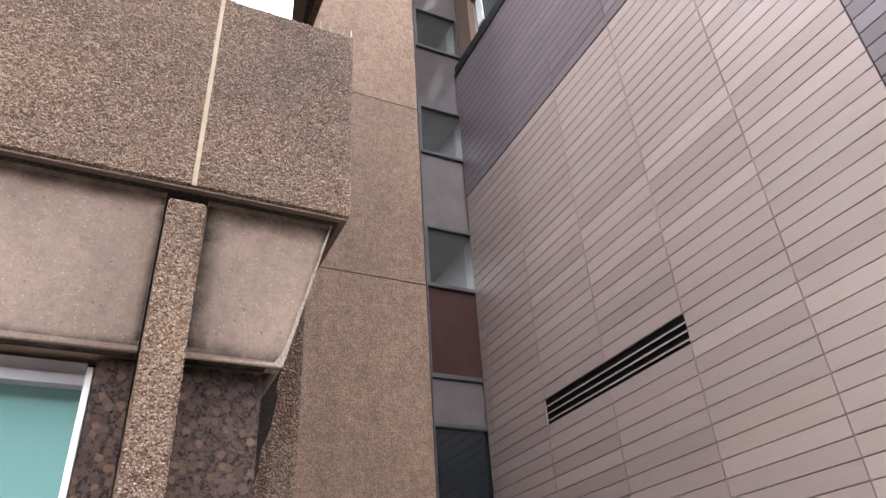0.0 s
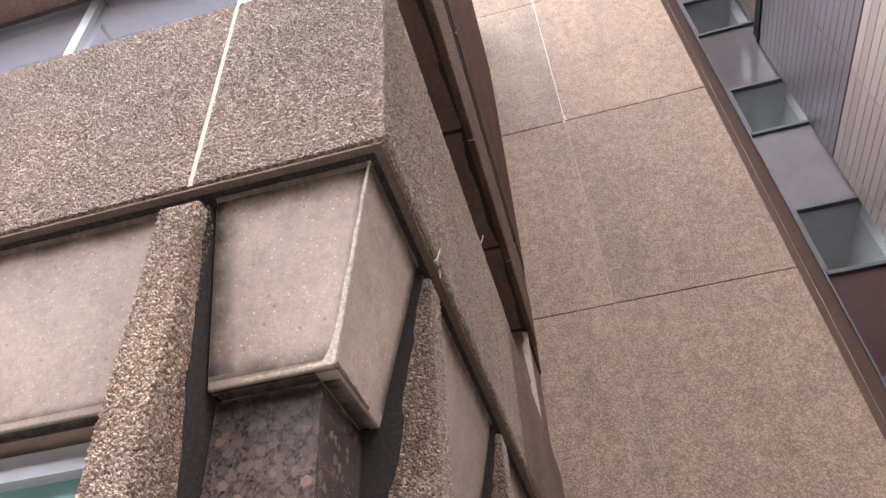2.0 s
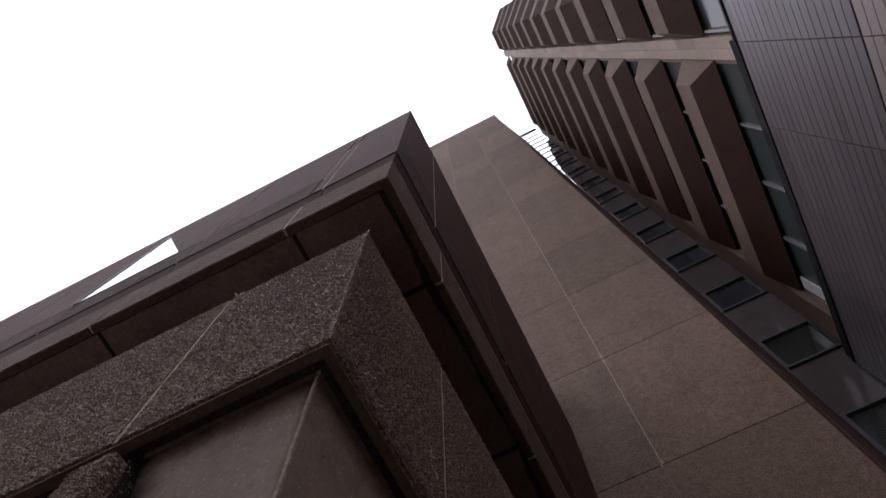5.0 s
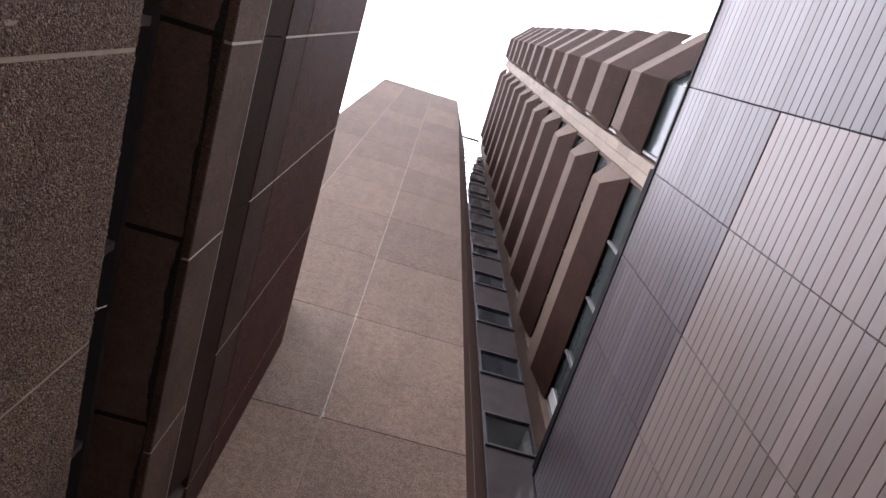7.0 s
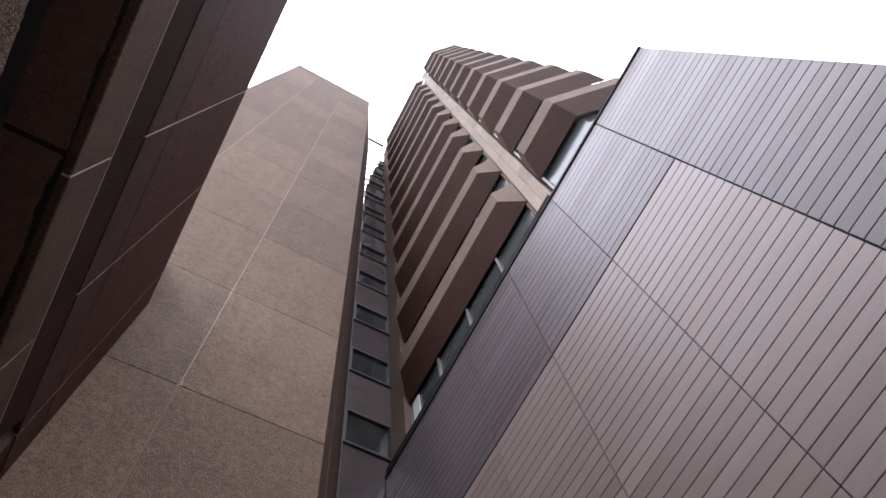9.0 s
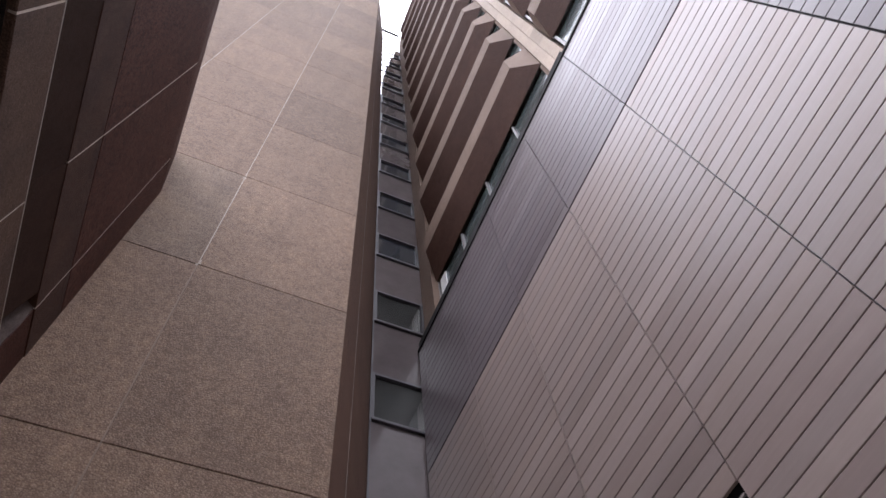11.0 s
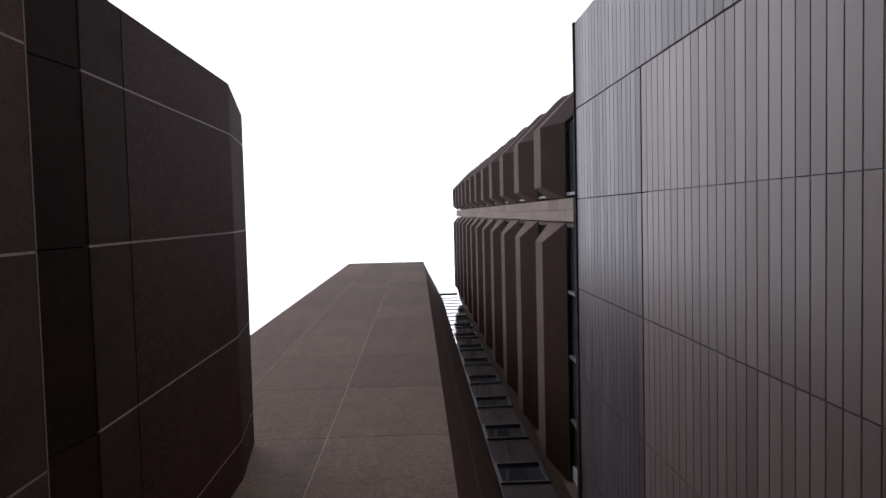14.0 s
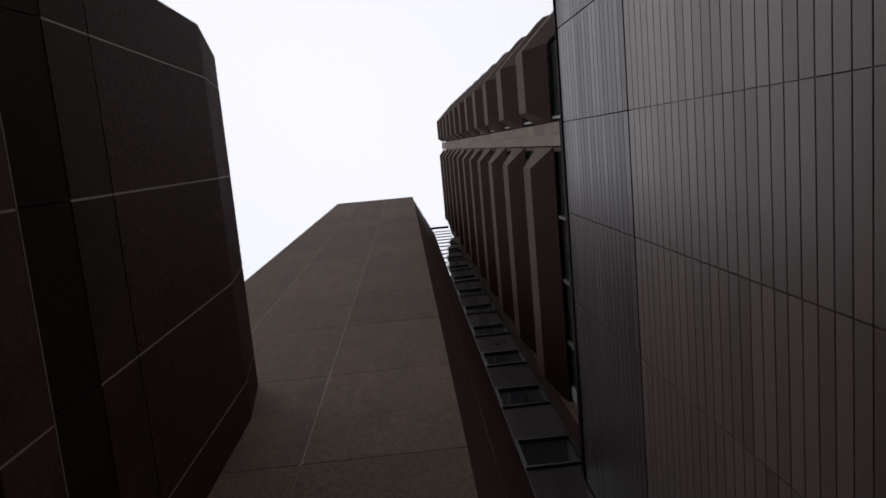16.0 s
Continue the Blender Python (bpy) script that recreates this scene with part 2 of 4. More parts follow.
M["clear_glass"] = glazing("clear_window_glass", (0.040, 0.042, 0.043), 0.03, 0.75)
M["ribbon_glass"] = glazing("mirrored_ribbon_glass", (0.26, 0.26, 0.30), 0.03, ior=6.0)
M["pale_metal"] = plain("pale_mullion_metal", (0.50, 0.47, 0.52), 0.4, 0.2)
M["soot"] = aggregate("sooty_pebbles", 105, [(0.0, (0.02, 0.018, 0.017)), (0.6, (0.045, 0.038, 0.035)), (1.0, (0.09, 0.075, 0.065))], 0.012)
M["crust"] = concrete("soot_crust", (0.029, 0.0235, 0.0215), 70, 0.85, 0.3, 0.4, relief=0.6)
M["worn"] = concrete("worn_pale_arris", (0.43, 0.36, 0.30), 60, 0.8, 0.25, 0.5)
M["teal_glass"] = glazing("teal_obscured_glass", (0.142, 0.278, 0.266), 0.22)
M["bright_glass"] = glazing("skylit_window_glass", (0.27, 0.255, 0.285), 0.12, ior=1.6)
M["room"] = plain("dim_room_wall", (0.42, 0.43, 0.42), 0.7)
M["rail"] = plain("galvanised_bar", (0.22, 0.22, 0.23), 0.4, 0.6)
M["asphalt"] = concrete("asphalt", (0.05, 0.05, 0.05), 120, 0.85, 0.4, 0.4)
M["paving"] = concrete("concrete_paving", (0.19, 0.177, 0.164), 60, 0.8, 0.2, 0.5)

for key in ("parapet", "strip", "groove", "office", "brown", "lip", "crust"):
    M[key].node_tree.nodes["Principled BSDF"].inputs["Specular IOR Level"].default_value = 0.07


def stone_finish():
    """Single pebbles, each of its own colour."""
    m, n, l, b, co = shader("washed_pebbles", 0.65)
    g = n.new("ShaderNodeNewGeometry")
    c = ramp(n, l, g.outputs["Random Per Island"], [(0.0, (0.150, 0.108, 0.082)), (0.3, (0.232, 0.172, 0.132)), (0.7, (0.300, 0.232, 0.182)), (0.93, (0.335, 0.272, 0.220)), (1.0, (0.250, 0.150, 0.108))])
    f = tex(n, l, co, "noise", 160, 3)
    c = blend(n, l, "MULTIPLY", 0.5, c, ramp(n, l, f.outputs[0], [(0.3, (0.6, 0.58, 0.57)), (0.7, (1.15, 1.12, 1.1))]))
    big = tex(n, l, co, "noise", 1.3, 5)
    c = blend(n, l, "MULTIPLY", 0.6, c, ramp(n, l, big.outputs[0], [(0.3, (0.66, 0.66, 0.70)), (0.7, (1.1, 1.07, 1.0))]))
    l.new(c, b.inputs["Base Color"])
    return m


M["stones"] = stone_finish()


def granite_finish():
    m, n, l, b, co = shader("polished_granite", 0.16)
    w = tex(n, l, co, "noise", 22, 3)
    warped = blend(n, l, "LINEAR_LIGHT", 0.014, co, w.outputs["Color"])
    v = tex(n, l, warped, "voronoi", 30)
    core = ramp(n, l, v.outputs["Color"], [(0.0, (0.050, 0.038, 0.035)), (0.4, (0.076, 0.056, 0.049)), (0.75, (0.094, 0.069, 0.059)), (0.9, (0.150, 0.094, 0.070)), (1.0, (0.100, 0.087, 0.082))])
    g = tex(n, l, warped, "voronoi", 105)
    ground = ramp(n, l, g.outputs["Color"], [(0.0, (0.014, 0.012, 0.013)), (0.5, (0.046, 0.035, 0.033)), (1.0, (0.105, 0.078, 0.068))])
    c = blend(n, l, "MIX", ramp(n, l, v.outputs["Distance"], [(0.44, (1, 1, 1)), (0.62, (0, 0, 0))]), ground, core)
    f = tex(n, l, co, "voronoi", 230)
    c = blend(n, l, "MULTIPLY", 0.5, c, ramp(n, l, f.outputs["Color"], [(0.2, (0.45, 0.43, 0.43)), (0.8, (1.2, 1.15, 1.1))]))
    l.new(vary(n, l, c, 0.92, 1.06), b.inputs["Base Color"])
    return m


M["granite"] = granite_finish()


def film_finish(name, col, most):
    """Dark film, grime on the panel faces, that thins out unevenly away from its densest edge."""
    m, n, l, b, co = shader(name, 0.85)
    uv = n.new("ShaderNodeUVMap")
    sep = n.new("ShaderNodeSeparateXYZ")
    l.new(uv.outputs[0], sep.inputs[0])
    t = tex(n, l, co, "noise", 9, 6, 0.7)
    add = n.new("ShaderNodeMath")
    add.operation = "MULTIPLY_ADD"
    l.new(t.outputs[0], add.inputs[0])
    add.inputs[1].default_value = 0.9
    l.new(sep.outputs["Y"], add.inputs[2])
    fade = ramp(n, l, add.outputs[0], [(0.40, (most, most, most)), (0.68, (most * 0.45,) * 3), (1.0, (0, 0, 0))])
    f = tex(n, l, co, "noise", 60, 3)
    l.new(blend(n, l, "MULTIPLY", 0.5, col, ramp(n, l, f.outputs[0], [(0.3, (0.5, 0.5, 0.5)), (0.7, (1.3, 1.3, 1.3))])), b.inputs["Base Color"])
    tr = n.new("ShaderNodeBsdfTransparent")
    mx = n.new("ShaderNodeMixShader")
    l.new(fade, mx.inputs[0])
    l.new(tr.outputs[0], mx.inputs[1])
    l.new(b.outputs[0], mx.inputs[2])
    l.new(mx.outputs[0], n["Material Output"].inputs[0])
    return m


M["film"] = film_finish("dark_edge_film", (0.035, 0.029, 0.026), 0.62)
M["underside_film"] = film_finish("dark_underside_film", (0.022, 0.019, 0.018), 0.9)


# ---------------------------------------------------------------- building blocks
def part(name, bm, material, parent=None, label=""):
    me = bpy.data.meshes.new(name)
    bmesh.ops.recalc_face_normals(bm, faces=bm.faces)
    bm.to_mesh(me)
    bm.free()
    me.materials.append(M[material])
    ob = new(name, me)
    ob.parent = parent
    return tagged(ob, label)


def thing(name, label, category, kind="", group="", at=(0, 0, 0)):
    ob = new(name)
    ob.location = at
    ob.empty_display_size = 0.5
    return tagged(ob, label, category, group, kind)


def hexa(bm, c8):
    """A solid from eight corners: four below, four above, in the same order round."""
    v = [bm.verts.new(c) for c in c8]
    for f in ((0, 1, 2, 3), (7, 6, 5, 4), (0, 4, 5, 1), (1, 5, 6, 2), (2, 6, 7, 3), (3, 7, 4, 0)):
        bm.faces.new([v[k] for k in f])
    return bm


def slab(bm, x0, x1, y0, y1, z0, z1, bevel=0.0):
    b2 = bm if not bevel else bmesh.new()
    hexa(b2, [(x0, y0, z0), (x1, y0, z0), (x1, y1, z0), (x0, y1, z0), (x0, y0, z1), (x1, y0, z1), (x1, y1, z1), (x0, y1, z1)])
    if bevel:
        bmesh.ops.bevel(b2, geom=b2.edges[:], offset=bevel, segments=1, affect="EDGES")
        tmp = bpy.data.meshes.new("tmp")
        b2.to_mesh(tmp)
        b2.free()
        bm.from_mesh(tmp)
        bpy.data.meshes.remove(tmp)
    return bm


def box(name, x0, x1, y0, y1, z0, z1, material, parent=None, label="", bevel=0.0):
    return part(name, slab(bmesh.new(), x0, x1, y0, y1, z0, z1, bevel), material, parent, label)


def prism(name, ring_a, ring_b, material, parent=None, label=""):
    """A solid between two rings of the same number of corners."""
    bm = bmesh.new()
    a, b = [bm.verts.new(p) for p in ring_a], [bm.verts.new(p) for p in ring_b]
    bm.faces.new(a)
    bm.faces.new(b[::-1])
    for k in range(len(a)):
        j = (k + 1) % len(a)
        bm.faces.new((a[k], b[k], b[j], a[j]))
    return part(name, bm, material, parent, label)


# ---------------------------------------------------------------- the ground
box("ground", -400, 400, -400, 400, -0.5, -0.06, "asphalt")
tagged(bpy.data.objects["ground"], "dark asphalt ground running out to the horizon", "ground", kind="structure")
# unseen wall added to the south, blocking low sky light from the fronts
box("wall_south", -45, 45, -1, 0, -0.06, 12.5, "brown")
tagged(bpy.data.objects["wall_south"], "added unseen brown wall that cuts off the low southern sky", "wall", kind="structure")
box("pavement", -12, 7.85, 6, 24, -0.3, 0.0, "paving")
tagged(bpy.data.objects["pavement"], "grey concrete paving between the tall buildings", "pavement", kind="structure")

# ---------------------------------------------------------------- low building with washed-pebble bands
FX, FY = 1.99, 13.96            # the corner of the lower band
XJ = [1.256 - 1.5 * k for k in range(8)]
YJ = [14.72, 16.20, 17.80, 19.40]
G0, G1 = 0.30, 0.6               # granite face and back
YC = [14.63, 16.07, 17.62, 19.2]   # near edges of the side columns
low = thing("podium_building", "low brown concrete building with pebble-dash bands and tapered smooth panels", "building")


def ring_front(profile, x0, x1, corner):
    f = lambda a: [((FX - o) if a is None else a, FY + o, z) for o, z in profile]
    return f(x0), f(None if corner else x1)


def ring_side(profile, y0, y1, corner):
    f = lambda a: [(FX - o, (FY + o) if a is None else a, z) for o, z in profile]
    return f(None if corner else y0), f(y1)


def band(name, profile, material, gap=0.012, label="", left=-9.2, end=19.995, bays=True, right=None):
    """A course that runs along the front, turns the corner on a mitre and runs along the side, cut at the joints."""
    xs = [x for x in XJ if x > left] + [left] if bays else [left]
    x1 = None
    if right is not None:
        xs, x1 = xs[1:], right
    for x in xs:
        a, b = ring_front(profile, x + gap / 2, (x1 - gap / 2) if x1 is not None else 0, x1 is None)
        prism(name, a, b, material, low, label)
        x1 = x
    ys = [y for y in YJ if y < end - 0.05] + [end] if bays else [end]
    y0 = None
    for y in ys:
        a, b = ring_side(profile, (y0 + gap / 2) if y0 is not None else 0, y - (gap / 2 if y != end else 0), y0 is None)
        prism(name, a, b, material, low, label)
        y0 = y


def rect(o0, o1, z0, z1, c=0.0):
    """Outer offset o0, inner o1, with the outer edges eased by c."""
    if not c:
        return [(o0, z0), (o0, z1), (o1, z1), (o1, z0)]
    return [(o0 + c, z0), (o0, z0 + c), (o0, z1 - c), (o0 + c, z1), (o1, z1), (o1, z0)]


band("fascia_panel", rect(0, 0.34, 3.37, 4.66, 0.012), "pebble", 0.024, "washed pebble concrete fascia panel")
band("fascia_underside", rect(0.008, 0.0415, 3.359, 3.3685), "underside", 0.0, "smooth tan underside of the fascia", bays=False)
band("core_wall", rect(0.62, 0.9, 0.0, 13.75), "brown", 0.0, bays=False)
band("soffit_panel", rect(0.03, 0.62, 5.94, 6.05), "soffit", 0.0, "dark stained soffit panel", bays=False)
for k in range(7):
    box("soffit_joint", 1.30 - 1.5 * k - 0.014, 1.30 - 1.5 * k + 0.014, FY + 0.035, FY + 0.6, 5.9345, 5.9395, "crust", low, "sooty joint in the soffit")
for y in (14.69, 16.065, 17.55, 18.98):
    box("soffit_joint", FX - 0.6, FX - 0.035, y - 0.018, y + 0.018, 5.9345, 5.9395, "crust", low, "sooty joint in the soffit")
band("lip_panel", rect(-0.03, 0.3, 5.945, 6.68, 0.012), "lip", 0.022, "fine aggregate lip panel", end=19.39)
# channel behind the lip, its shade painted by the darker groove colour
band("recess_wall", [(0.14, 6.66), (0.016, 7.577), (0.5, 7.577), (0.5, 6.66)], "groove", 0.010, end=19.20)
box("worn_edge", FX + 0.014, FX + 0.0315, FY + 0.1, 19.38, 6.666, 6.684, "white_seal", low, "pale worn upper edge of the lip")
box("end_panel", FX - 0.5, FX - 0.02, 19.41, 19.995, 5.945, 7.575, "parapet", low, "flush brown concrete end panel", 0.006)
PO = 0.008                      # set-back of the parapet's face
PILASTER = XJ[0] - 0.128        # a narrow pier beside the corner bay of the front
band("parapet_strip", rect(PO, 0.4, 7.58, 8.44, 0.006), "strip", 0.024, right=PILASTER)
upper = lambda z: [(PO, z), (PO, 12.3), (0.235, 14.0), (0.6, 14.0), (0.6, z)]
band("parapet_panel", upper(8.455), "parapet", 0.024, "tall brown concrete parapet panel, top sloping back", right=PILASTER)
prism("parapet_panel", *ring_front(upper(7.58), XJ[0] + 0.012, 0, True), "parapet", low, "tall brown concrete corner panel in one piece")
prism("parapet_pier", *ring_front(upper(7.58), PILASTER + 0.012, XJ[0] - 0.012, False), "parapet", low, "narrow brown concrete pier between two pale joints")
box("roof", -9.2, FX - 0.6, FY + 0.6, 19.99, 13.6, 13.75, "brown", low, "flat concrete roof")
box("window_head", -9.2, FX - 0.3, FY + 0.27, FY + 0.5, 5.86, 5.935, "metal", low)
box("window_sill", -9.2, FX - 0.3, FY + 0.12, FY + 0.5, 4.60, 4.70, "pale_metal", low)
box("window_head", FX - 0.62, FX - 0.42, FY + 0.55, 19.99, 5.86, 5.935, "metal", low)
box("window_sill", FX - 0.62, FX - 0.36, FY + 0.55, 19.99, 4.60, 4.70, "metal", low)

# the ribbon ends in a rough infill against the tower
box("infill_wall", FX - 0.6, FX - 0.05, 19.04, 19.99, 4.66, 5.935, "return", low, "plain infill at the end of the ribbon windows")
rough_rng = random.Random(3)
bm = bmesh.new()
col = [[bm.verts.new((FX - 0.052 - rough_rng.uniform(0.02, 0.06), 19.036, z)), bm.verts.new((FX - 0.036 + rough_rng.uniform(-0.006, 0.006), 19.036, z)), bm.verts.new((FX - 0.036, 19.07 + rough_rng.uniform(0, 0.09), z))] for z in (4.67 + 0.09 * k for k in range(15))]
for a, b in zip(col, col[1:]):
    for q in (0, 1):
        bm.faces.new((a[q], a[q + 1], b[q + 1], b[q]))
part("mortar", bm, "worn", low, "ragged pale mortar")

# sealant in the joints of the bands
for x in XJ:
    for z0, z1, o, w, mt in ((3.38, 4.65, 0.004, 0.022, "seal"), (5.96, 6.67, 0.004 - 0.03, 0.022, "bright_seal"), (7.59, 8.43, PO + 0.004, 0.024, "bright_seal"), (8.46, 11.1, PO + 0.004, 0.024, "bright_seal")):
        box("joint_sealant", x - w / 2, x + w / 2, FY + o, FY + o + 0.05, z0, z1, mt, low)
for y in YJ:
    for z0, z1, o, w, mt in ((3.38, 4.65, 0.004, 0.020, "seal"), (5.96, 6.67, 0.004 - 0.03, 0.022, "bright_seal"), (7.59, 8.43, PO + 0.004, 0.022, "bright_seal"), (8.46, 12.29, PO + 0.004, 0.022, "bright_seal")):
        box("joint_sealant", FX - o - 0.05, FX - o, y - w / 2, y + w / 2, z0, z1, mt, low)
    prism("joint_sealant", [(FX - PO - 0.004, y - 0.011, 12.3), (FX - PO - 0.004, y + 0.011, 12.3), (FX - 0.08, y + 0.011, 12.3), (FX - 0.08, y - 0.011, 12.3)],
          [(FX - 0.239, y - 0.011, 14.0), (FX - 0.239, y + 0.011, 14.0), (FX - 0.28, y + 0.011, 14.0), (FX - 0.28, y - 0.011, 14.0)], "bright_seal", low)
box("joint_sealant", PILASTER - 0.012, PILASTER + 0.012, FY + PO + 0.004, FY + PO + 0.05, 8.46, 10.75, "bright_seal", low)

# the channel above the lip ends in an outlet, its shadow a black block, with a lump of mortar
box("scupper", FX - 0.46, FX - 0.17, 19.204, 19.30, 6.67, 7.57, "black", low, "drain outlet at the end of the channel, its shadow a black block")
bm = bmesh.new()
lump = random.Random(17)
grid = [[bm.verts.new((FX - 0.17 + 0.155 * (j / 6) ** 0.7 - lump.uniform(0, 0.008) + 0.008 * math.sin(1.3 * i), 19.285 + 0.104 * j / 6, 6.672 + 0.905 * i / 9)) for j in range(7)] for i in range(10)]
for r0, r1 in zip(grid, grid[1:]):
    for q in range(6):
        bm.faces.new((r0[q], r0[q + 1], r1[q + 1], r1[q]))
part("mortar", bm, "mortar", low, "rough grey mortar filling the end of the channel")

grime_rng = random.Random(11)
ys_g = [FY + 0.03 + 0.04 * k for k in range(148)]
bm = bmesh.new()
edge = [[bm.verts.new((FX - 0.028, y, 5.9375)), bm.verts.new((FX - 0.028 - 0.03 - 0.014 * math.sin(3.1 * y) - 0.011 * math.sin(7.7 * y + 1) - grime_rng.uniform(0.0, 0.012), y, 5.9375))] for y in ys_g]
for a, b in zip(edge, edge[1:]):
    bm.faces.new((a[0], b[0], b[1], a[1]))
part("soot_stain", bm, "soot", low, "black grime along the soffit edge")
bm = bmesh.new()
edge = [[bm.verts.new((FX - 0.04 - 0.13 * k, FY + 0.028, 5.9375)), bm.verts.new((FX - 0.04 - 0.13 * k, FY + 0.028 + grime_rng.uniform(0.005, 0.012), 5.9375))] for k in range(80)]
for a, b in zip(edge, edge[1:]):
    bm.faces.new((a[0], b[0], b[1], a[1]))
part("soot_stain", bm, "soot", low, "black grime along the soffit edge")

# slender pebble-faced columns below the joints
for x in XJ:
    box("column", x - 0.094, x + 0.066, FY - 0.006, FY + 0.5, 0, 3.285, "pebble", low, "slender washed pebble column", 0.008)
for y in YC:
    box("column", FX - 0.5, FX - 0.025, y, y + 0.16, 0, 3.285, "pebble", low, "slender washed pebble column", 0.008)


def taper(a0, a1, front, corner=False):
    """Smooth panel that leans in towards its foot, with an eased lower edge."""
    prof = [(0.062, 3.358), (0.075, 3.33), (0.2300, 2.655), (0.232, 2.650), (0.237, 2.647), (0.268, 2.646), (0.274, 2.656), (0.46, 2.656), (0.46, 3.358)]
    a, b = ring_front(prof, a0, a1, corner) if front else ring_side(prof, a0, a1, corner)
    prism("tapered_panel", a, b, "smooth", low, "smooth pale cast concrete panel tapering downwards")


taper(1.335, 0, True, True)
taper(0, YC[0] - 0.012, False, True)
for k in range(7):
    taper(XJ[k + 1] + 0.075, XJ[k] - 0.103, True)
for k in range(4):
    taper(YC[k] + 0.172, (YC + [20.0])[k + 1] - 0.012, False)

# soot in the angle between columns and tapered panels, and the worn arris
soot_rng = random.Random(23)


def ragged(start, low_end, steps=22):
    """Outline of a soot stain that hugs the panel and frays outwards."""
    out = []
    for k in range(steps + 1):
        z = 3.30 - (3.30 - low_end) * k / steps
        lean = start + (0.222 - 0.075) * max(0.0, min(1.0, (3.33 - z) / 0.64)) * 0.72
        fade = max(0.0, (2.62 - z) / (2.62 - low_end + 1e-6))
        out.append((lean + 0.10 * fade + soot_rng.uniform(-0.009, 0.009), z))
    return out + [(0.45, low_end), (0.45, 3.30)]


for x in XJ:
    prism("soot_stain", *ring_front(ragged(0.03, 2.15), x + 0.062, x + 0.0685, False), "crust", low, "black soot stain on pebbles")
    prism("soot_stain", *ring_front(ragged(0.06, 2.5), x - 0.0965, x - 0.090, False), "crust", low, "black soot stain on pebbles")
for y in YC:
    prism("soot_stain", *ring_side(ragged(0.045, 2.15), y - 0.003, y + 0.004, False), "crust", low, "black soot stain on pebbles")
    prism("soot_stain", *ring_side(ragged(0.07, 2.5), y + 0.156, y + 0.163, False), "crust", low, "black soot stain on pebbles")
band("shadow_joint", rect(0.042, 0.3, 3.352, 3.373), "soot", 0.0, bays=False)
arris = [(0.0745, 3.33, 0.004), (0.098, 3.23, 0.010), (0.116, 3.15, 0.006), (0.133, 3.08, 0.011), (0.1505, 3.0, 0.009), (0.169, 2.92, 0.015), (0.192, 2.82, 0.013), (0.209, 2.745, 0.018), (0.2195, 2.70, 0.026), (0.2280, 2.664, 0.042), (0.2305, 2.653, 0.05)]
bm = bmesh.new()
rows = [[bm.verts.new(c) for c in ((FX - o - w, FY + o - 0.0045, z), (FX - o + 0.003, FY + o - 0.0045, z), (FX - o + 0.003, FY + o + w * 0.4, z))] for o, z, w in arris]
for r0, r1 in zip(rows, rows[1:]):
    bm.faces.new((r0[0], r0[1], r1[1], r1[0]))
    bm.faces.new((r0[1], r0[2], r1[2], r1[1]))
part("worn_edge", bm, "worn", low, "pale worn arris")
wear = random.Random(31)
for on_side_face in (False, True):
    bm = bmesh.new()
    rows = []
    for k in range(12):
        u, w = 0.235 + 0.30 * k / 11, max(0.0015, 0.008 * (1 - k / 13) + wear.uniform(-0.002, 0.002))
        pts = [(0.2285 - w * 0.23 - 0.003, 2.658 + w), (0.2255, 2.658), (0.2285, 2.652), (0.2310, 2.649)]
        rows.append([bm.verts.new((FX - o if on_side_face else FX - u, FY + u if on_side_face else FY + o, z)) for o, z in pts])
    for r0, r1 in zip(rows, rows[1:]):
        for q in range(3):
            bm.faces.new((r0[q], r0[q + 1], r1[q + 1], r1[q]))
    part("worn_edge", bm, "underside" if on_side_face else "worn", low, "worn lower edge of the tapered panel")


def film(quad, material="film", label="thin dark film, soot where it lines the panel faces", fade=1.0):
    """Four corners: the first two lie on the edge where the film is densest."""
    me = bpy.data.meshes.new("grime_film")
    me.from_pydata(quad, [], [(0, 1, 2, 3)])
    lay = me.uv_layers.new(name="UVMap")
    for k, c in enumerate(((0, 0), (1, 0), (1, fade), (0, fade))):
        lay.data[k].uv = c
    me.materials.append(M[material])
    ob = new("grime_film", me)
    ob.parent = low
    return tagged(ob, label)


def on_front(a, h):
    """A point 2 mm before the leaning face of the front panels; h from 0 at the foot to 1 at the top. a: along, or None on the arris."""
    o = 0.222 - 0.147 * h
    return (FX - o if a is None else a, FY + o - 0.002, 2.69 + 0.64 * h)


def on_side(a, h):
    o = 0.222 - 0.147 * h
    return (FX - o + 0.002, FY + o if a is None else a, 2.69 + 0.64 * h)


